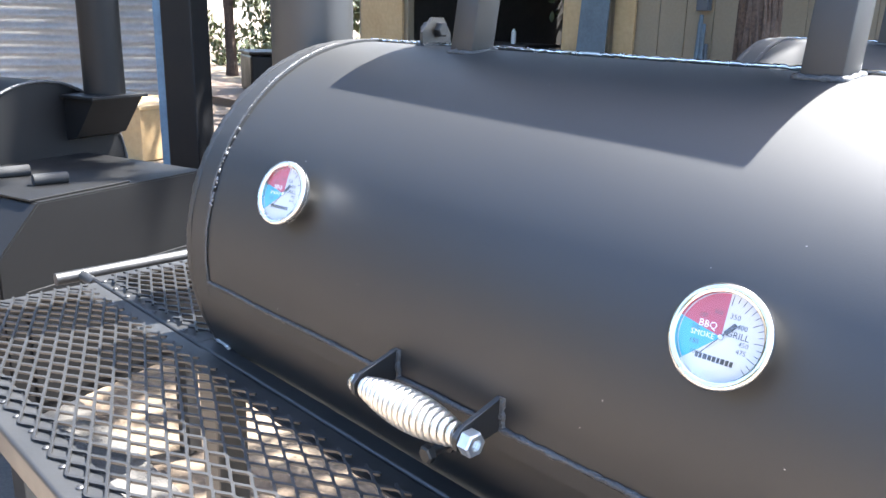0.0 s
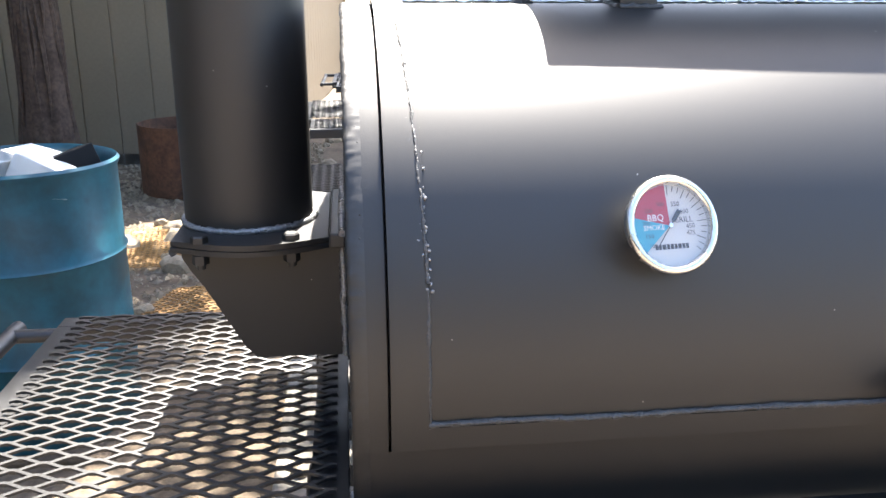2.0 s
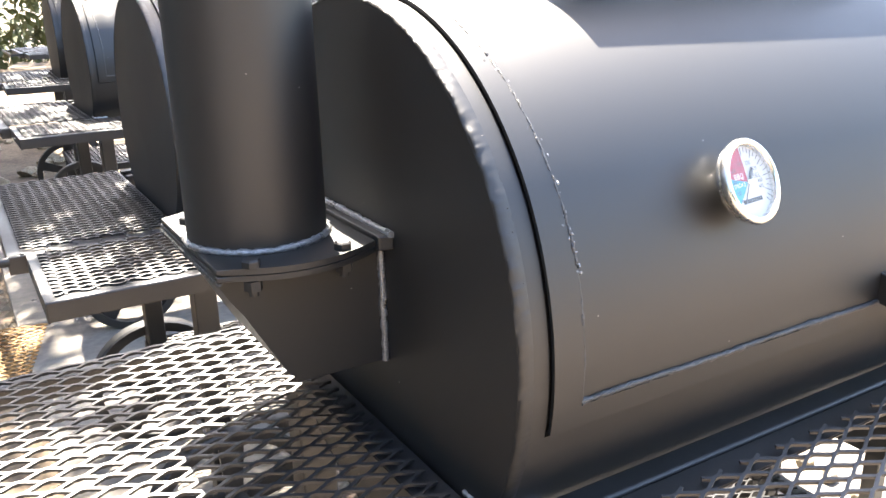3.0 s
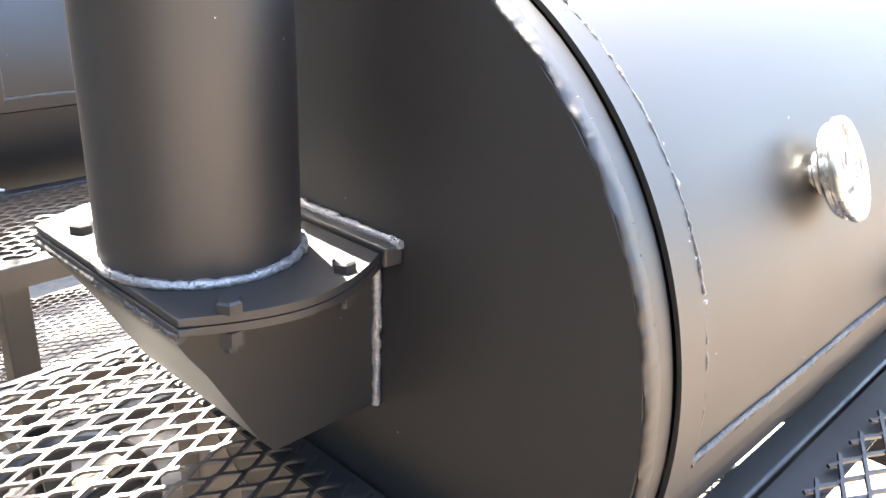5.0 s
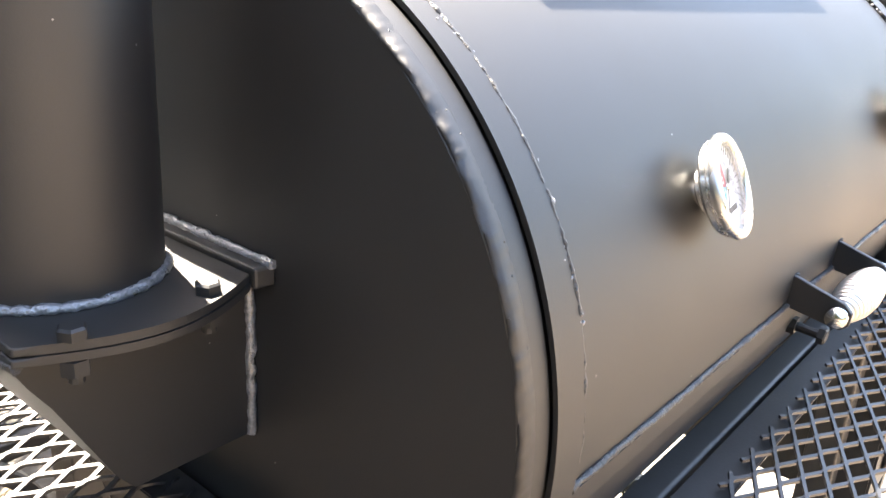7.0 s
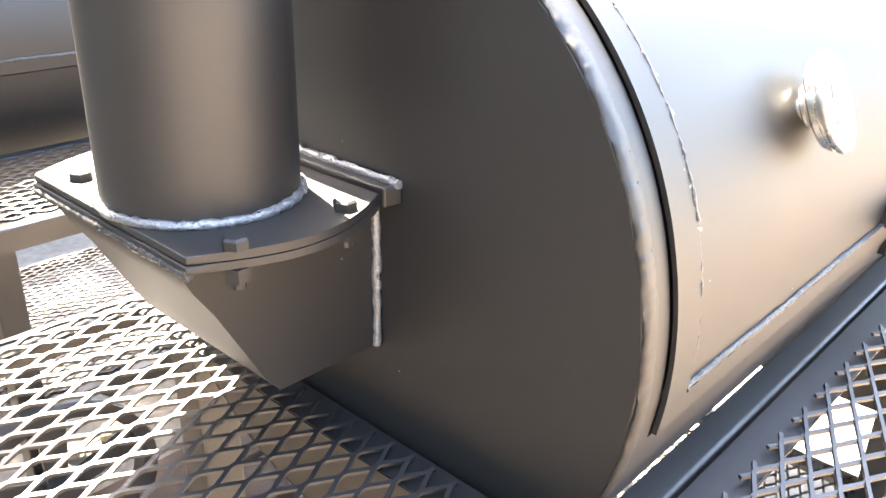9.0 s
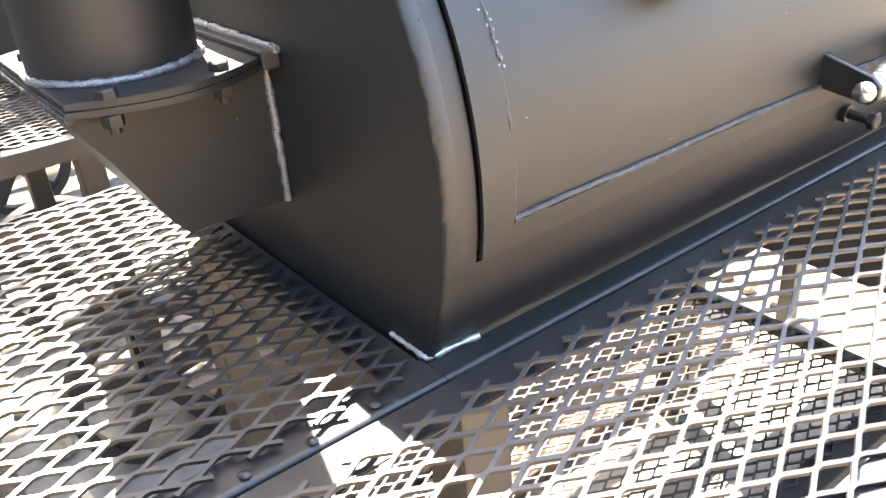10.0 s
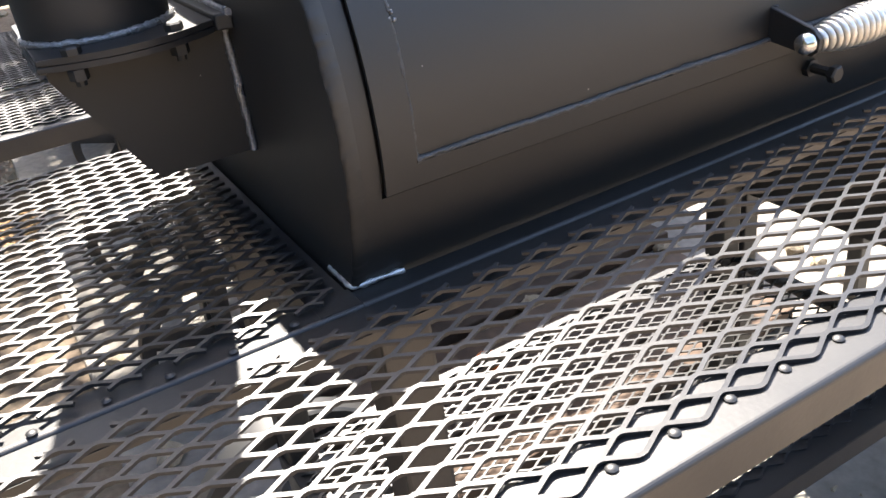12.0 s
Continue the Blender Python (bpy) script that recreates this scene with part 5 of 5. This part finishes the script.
for k in range(0, 48, 6):
    c = Vector(shade[k][0])
    part("limb", tube_bm([(0, 0, 3.3), tuple(c * 0.5 + Vector((0, 0, 2.2))), tuple(c)], [0.07, 0.04, 0.012], 7), BARK, cedar, smooth=60)
leaf_cloud("crown", 6, shade, 4300, 0.08, cedar)
# unseen leaf clumps, added to block the sun from the workshop yard
far = []
for k in range(60):
    x, y, z = rng.uniform(-10.5, -2.6), rng.uniform(2.3, 6.3), rng.uniform(4.8, 6.5)
    far.append(((x + 0.163 * z + 2.24, y + 0.581 * z - 5.75, z), rng.uniform(0.45, 0.8)))
for k in range(0, 60, 10):
    c = Vector(far[k][0])
    part("limb", tube_bm([(0, 0, 3.3), tuple(c * 0.5 + Vector((0, 0, 2.2))), tuple(c)], [0.07, 0.04, 0.012], 7), BARK, cedar, smooth=60)
leaf_cloud("crown", 16, far, 9500, 0.09, cedar)
for k, (x, y, r, lx) in enumerate(((-14.6, 8.0, 0.10, -0.04), (-13.6, 9.2, 0.17, 0.0), (-12.4, 9.0, 0.10, -0.09), (-15.0, 9.5, 0.2, 0.0), (-9.8, 9.6, 0.15, 0.03))):
    make_tree(x, y, r, 4.5, 20 + k, "slender tree at the edge of the woods", (x, y, 5.2), leaves=1600, spread=2.2, lean=(lx, 0), size=0.12)
# unseen tree, added so its shade darkens what the end plate reflects
oak = make_tree(-6.6, -2.6, 0.22, 4.6, 33, "unseen broad oak added to shade the dirt beside the smokers", (-5.2, 0.2, 6.6), leaves=3000, spread=2.4, size=0.12)
# leaf clumps set along the sun's way to the dirt they shade
over = []
for k in range(80):
    x, y, z = rng.uniform(-7.5, -2.1), rng.uniform(-3.2, 1.1), rng.uniform(5.6, 7.4)
    over.append(((x + 0.163 * z + 6.6, y + 0.581 * z + 2.6, z), rng.uniform(0.5, 0.9)))
for k in range(0, 80, 9):
    c = Vector(over[k][0])
    part("limb", tube_bm([(0, 0, 4.3), tuple(c * 0.5 + Vector((0, 0, 2.8))), tuple(c)], [0.10, 0.06, 0.015], 7), BARK, oak, smooth=60)
leaf_cloud("crown", 18, over, 11000, 0.12, oak)
leafy = thing("bushes", "sunlit green undergrowth behind the yard", "bushes", kind="stuff", at=(-14, 10, 0))
rng = random.Random(77)
leaf_cloud("leaves", 9, [((rng.uniform(-8, 8), rng.uniform(-1, 4), rng.uniform(0, 3.2)), rng.uniform(0.5, 1.1)) for _ in range(70)], 16000, 0.09, leafy)
leafy = thing("bushes", "green undergrowth behind the row of smokers", "bushes", kind="stuff", at=(4, 16, 0))
leaf_cloud("leaves", 10, [((rng.uniform(-4, 10), rng.uniform(-1, 4), rng.uniform(0, 3.0)), rng.uniform(0.5, 1.1)) for _ in range(60)], 22000, 0.1, leafy)


# ---- the smoker with its firebox beside the yard ----
def make_neighbour():
    n = thing("smoker", "black smoker whose firebox and chimney sit at one end", "smoker", at=(-1.60, -0.08, 0), turn=17)
    part("drum", lathe_bm([(0, 0), (0.30, 0), (0.304, -0.004), (0.304, -1.2), (0, -1.2)], 72, axis_pose((0, 0.155, 0.77), (1, 0, 0))), PAINT_MATT, n, smooth=40)
    part("edge_weld", weld_bm([(0.0, 0.155 + 0.303 * math.cos(radians(a)), 0.77 + 0.303 * math.sin(radians(a))) for a in range(0, 361, 4)], 0.005, 0.01, seed=61), PAINT_WELD, n, smooth=70)
    y0, y1, z0, z1, ch, x1 = -0.36, 0.30, 0.30, 0.84, 0.12, 0.52
    bm = extrude_bm([(y0, z0), (y1, z0), (y1, z1), (y0 + ch, z1), (y0, z1 - ch)], 0.004, x1)
    bmesh.ops.transform(bm, matrix=Matrix(((0, 0, 1, 0), (1, 0, 0, 0), (0, 1, 0, 0), (0, 0, 0, 1))), verts=bm.verts)
    bmesh.ops.bevel(bm, geom=list(bm.edges), offset=0.004, segments=2, affect="EDGES")
    fb = part("firebox", bm, PAINT_MATT, n, "black square firebox with a chamfered edge", 30)
    door = part("firebox_door", box_bm(x1 + 0.0005, x1 + 0.006, y0 + 0.06, y1 - 0.03, z0 + 0.03, z1 - 0.21, bevel=0.002), PAINT_MATT, fb)
    part("latch", box_bm(x1 + 0.012, x1 + 0.032, y1 - 0.19, y1 - 0.03, z1 - 0.277, z1 - 0.258, bevel=0.004), GALV, door, "galvanised latch bar")
    part("latch_plate", box_bm(x1 + 0.006, x1 + 0.013, y1 - 0.10, y1 - 0.02, z1 - 0.292, z1 - 0.244, bevel=0.002), GALV, door)
    part("latch_knob", lathe_bm([(0, 0), (0.014, 0), (0.014, 0.03), (0, 0.03)], 14, axis_pose((x1 + 0.01, y1 - 0.06, z1 - 0.262), (1, 0, 0))), GALV, door, smooth=30)
    part("lid", extrude_bm([(0.10, y0 + ch - 0.01), (x1 - 0.02, y0 + ch - 0.01), (x1 - 0.02, y1 - 0.25), (0.10, y1 - 0.25)], z1 + 0.0005, z1 + 0.006, bevel=0.0015), PAINT_MATT, fb)
    for x in (0.20, 0.36):
        part("lid_hinge", tube_bm([(x, -0.14, z1 + 0.02), (x + 0.03, -0.06, z1 + 0.02)], 0.016, 12), DARK, fb, smooth=40)
    for y in (y0 + 0.05, y1 - 0.05):
        part("leg", box_bm(x1 - 0.1, x1 - 0.05, y - 0.025, y + 0.025, GROUND, z0 + 0.002, bevel=0.003), SHELF_PAINT, n)
    for y in (-0.2, 0.2):
        part("leg", box_bm(-1.1, -1.05, y - 0.025, y + 0.025, GROUND, 0.72, bevel=0.003), SHELF_PAINT, n)
    cb = bmesh.new()
    for v in (extrude_bm([(0.0, 0.885), (0.05, 0.90), (0.14, 1.018), (0.0, 1.018)], 0.235, 0.42),):
        me = bpy.data.meshes.new("c")
        v.to_mesh(me)
        v.free()
        cb.from_mesh(me)
    bmesh.ops.transform(cb, matrix=Matrix(((1, 0, 0, 0), (0, 0, 1, 0), (0, 1, 0, 0), (0, 0, 0, 1))), verts=cb.verts)
    col = part("smoke_collector", cb, PAINT_MATT, n, "welded smoke box")
    part("flange", box_bm(0.0, 0.155, 0.22, 0.434, 1.019, 1.031, bevel=0.003), PAINT_MATT, col)
    part("chimney", lathe_bm([(0.057, 1.02), (0.062, 1.02), (0.062, 2.1), (0.057, 2.1)], 40, Matrix.Translation((0.08, 0.327, 0)), close=True), PAINT_MATT, n, "tall black chimney", 40)
    arm = part("counterweight_arm", box_bm(-0.32, -0.26, 0.13, 0.19, 1.06, 1.75, bevel=0.003), PAINT_MATT, n)


make_neighbour()

post = thing("steel_post", "black steel post with a narrow pale blue edge strip", "post", at=(-3.68, 1.57, GROUND), turn=32)
part("column", box_bm(-0.10, 0.10, -0.10, 0.10, 0, 3.4, bevel=0.01), BLACK_PLASTIC, post)
part("edge_strip", box_bm(-0.175, -0.105, -0.06, 0.06, 0.35, 1.9, bevel=0.008), PALE_BLUE, post, "chipped pale blue steel strip")

sack = thing("rubbish_sack", "white printed plastic sack slumped on the dirt", "sack", at=(-3.95, 2.15, GROUND))
part("bag", crumple_bm(0.26, 31, Matrix.Translation((0, 0, 0.17))), PAPER, sack, smooth=40)
part("print", crumple_bm(0.06, 12, Matrix.Translation((0.17, -0.15, 0.25))), RED_PRINT, sack)

cab = thing("upright_smoker", "tall dark steel cabinet smoker standing behind the row", "smoker", at=(1.25, 3.86, GROUND))
body = part("body", box_bm(-0.29, 0.29, -0.22, 0.22, 0.16, 1.98, bevel=0.008), PAINT_MATT, cab)
part("cabinet_door", box_bm(-0.255, 0.255, -0.232, -0.221, 0.30, 1.92, bevel=0.004), PAINT_MATT, body)
part("door_latch", tube_bm([(-0.13, -0.232, 1.42), (-0.13, -0.262, 1.425), (-0.08, -0.268, 1.435), (-0.03, -0.262, 1.425), (-0.03, -0.232, 1.42)], 0.008, 10), GALV, body, "bent bright steel pull", 60)
for x in (-0.25, 0.25):
    for y in (-0.18, 0.18):
        part("leg", box_bm(x - 0.02, x + 0.02, y - 0.02, y + 0.02, 0.0, 0.162, bevel=0.003), PAINT_MATT, cab)

stackbox = thing("plywood_crate", "plain plywood crate on the pale concrete", "crate", at=(-6.75, 2.6, GROUND), turn=20)
part("side", box_bm(-0.42, 0.42, -0.42, 0.42, 0.0, 0.47, bevel=0.01), WOOD_PALE, stackbox)
part("lid", box_bm(-0.44, 0.44, -0.44, 0.44, 0.471, 0.50, bevel=0.004), WOOD_PALE, stackbox)

fence = thing("corrugated_sheets", "white corrugated steel sheets standing in the yard", "steel sheet", at=(-9.5, 2.4, GROUND), turn=62)
bm = bmesh.new()
cols = [[bm.verts.new((x * 0.3 - 1.6, 0, z * 0.02)) for x in range(12)] for z in range(130)]
for z, row in enumerate(cols):
    for v in row:
        v.co.y = 0.02 * math.sin(z * 0.9)
for a, b2 in zip(cols, cols[1:]):
    for i in range(11):
        bm.faces.new((a[i], a[i + 1], b2[i + 1], b2[i]))
bmesh.ops.solidify(bm, geom=list(bm.faces), thickness=0.003)
part("sheet", bm, GALV_WHITE, fence, smooth=60)

tank = thing("storage_bin", "black plastic bin with a lid on the apron", "bin", at=(-10.55, 6.35, GROUND + 0.1), turn=-20)
part("body", box_bm(-0.45, 0.45, -0.35, 0.35, 0, 0.57, bevel=0.04), BLACK_PLASTIC, tank)
part("lid", box_bm(-0.47, 0.47, -0.37, 0.37, 0.571, 0.62, bevel=0.015), BLACK_PLASTIC, tank)

# unseen dense woods, added round the yard to darken the drum's and end plate's reflections
woods = thing("woods", "unseen rows of trees added to darken reflections in the steel", "trees", kind="stuff", at=(0, -15, 0))
leaf_cloud("leaves", 14, [((rng.uniform(-21, -17), rng.uniform(1, 21), rng.uniform(0.3, 11)), rng.uniform(1.4, 2.6)) for _ in range(130)], 20000, 0.30, woods)
leaf_cloud("leaves", 13, [((rng.uniform(-26, 9), rng.uniform(-2, 2), rng.uniform(0.3, 5.5)), rng.uniform(1.2, 2.2)) for _ in range(130)], 24000, 0.30, woods)


# ---- small litter ----
cap = part("plastic_cap", lathe_bm([(0, 0), (0.03, 0), (0.032, 0.006), (0.030, 0.022), (0.024, 0.026), (0, 0.026)], 20), ORANGE, smooth=40)
cap.matrix_basis = pose(0.60, 0.60, GROUND + 0.054)
tagged(cap, "small orange plastic cap on the boards", "cap")
rng = random.Random(31)
for i in range(26):
    x, y = rng.uniform(-0.2, 1.6), rng.uniform(0.3, 1.4)
    chip = stone(x, y, rng.uniform(0.02, 0.05), rng)
    chip["label"] = "pale stone chip lying under the smokers"
    chip.location.z += 0.02
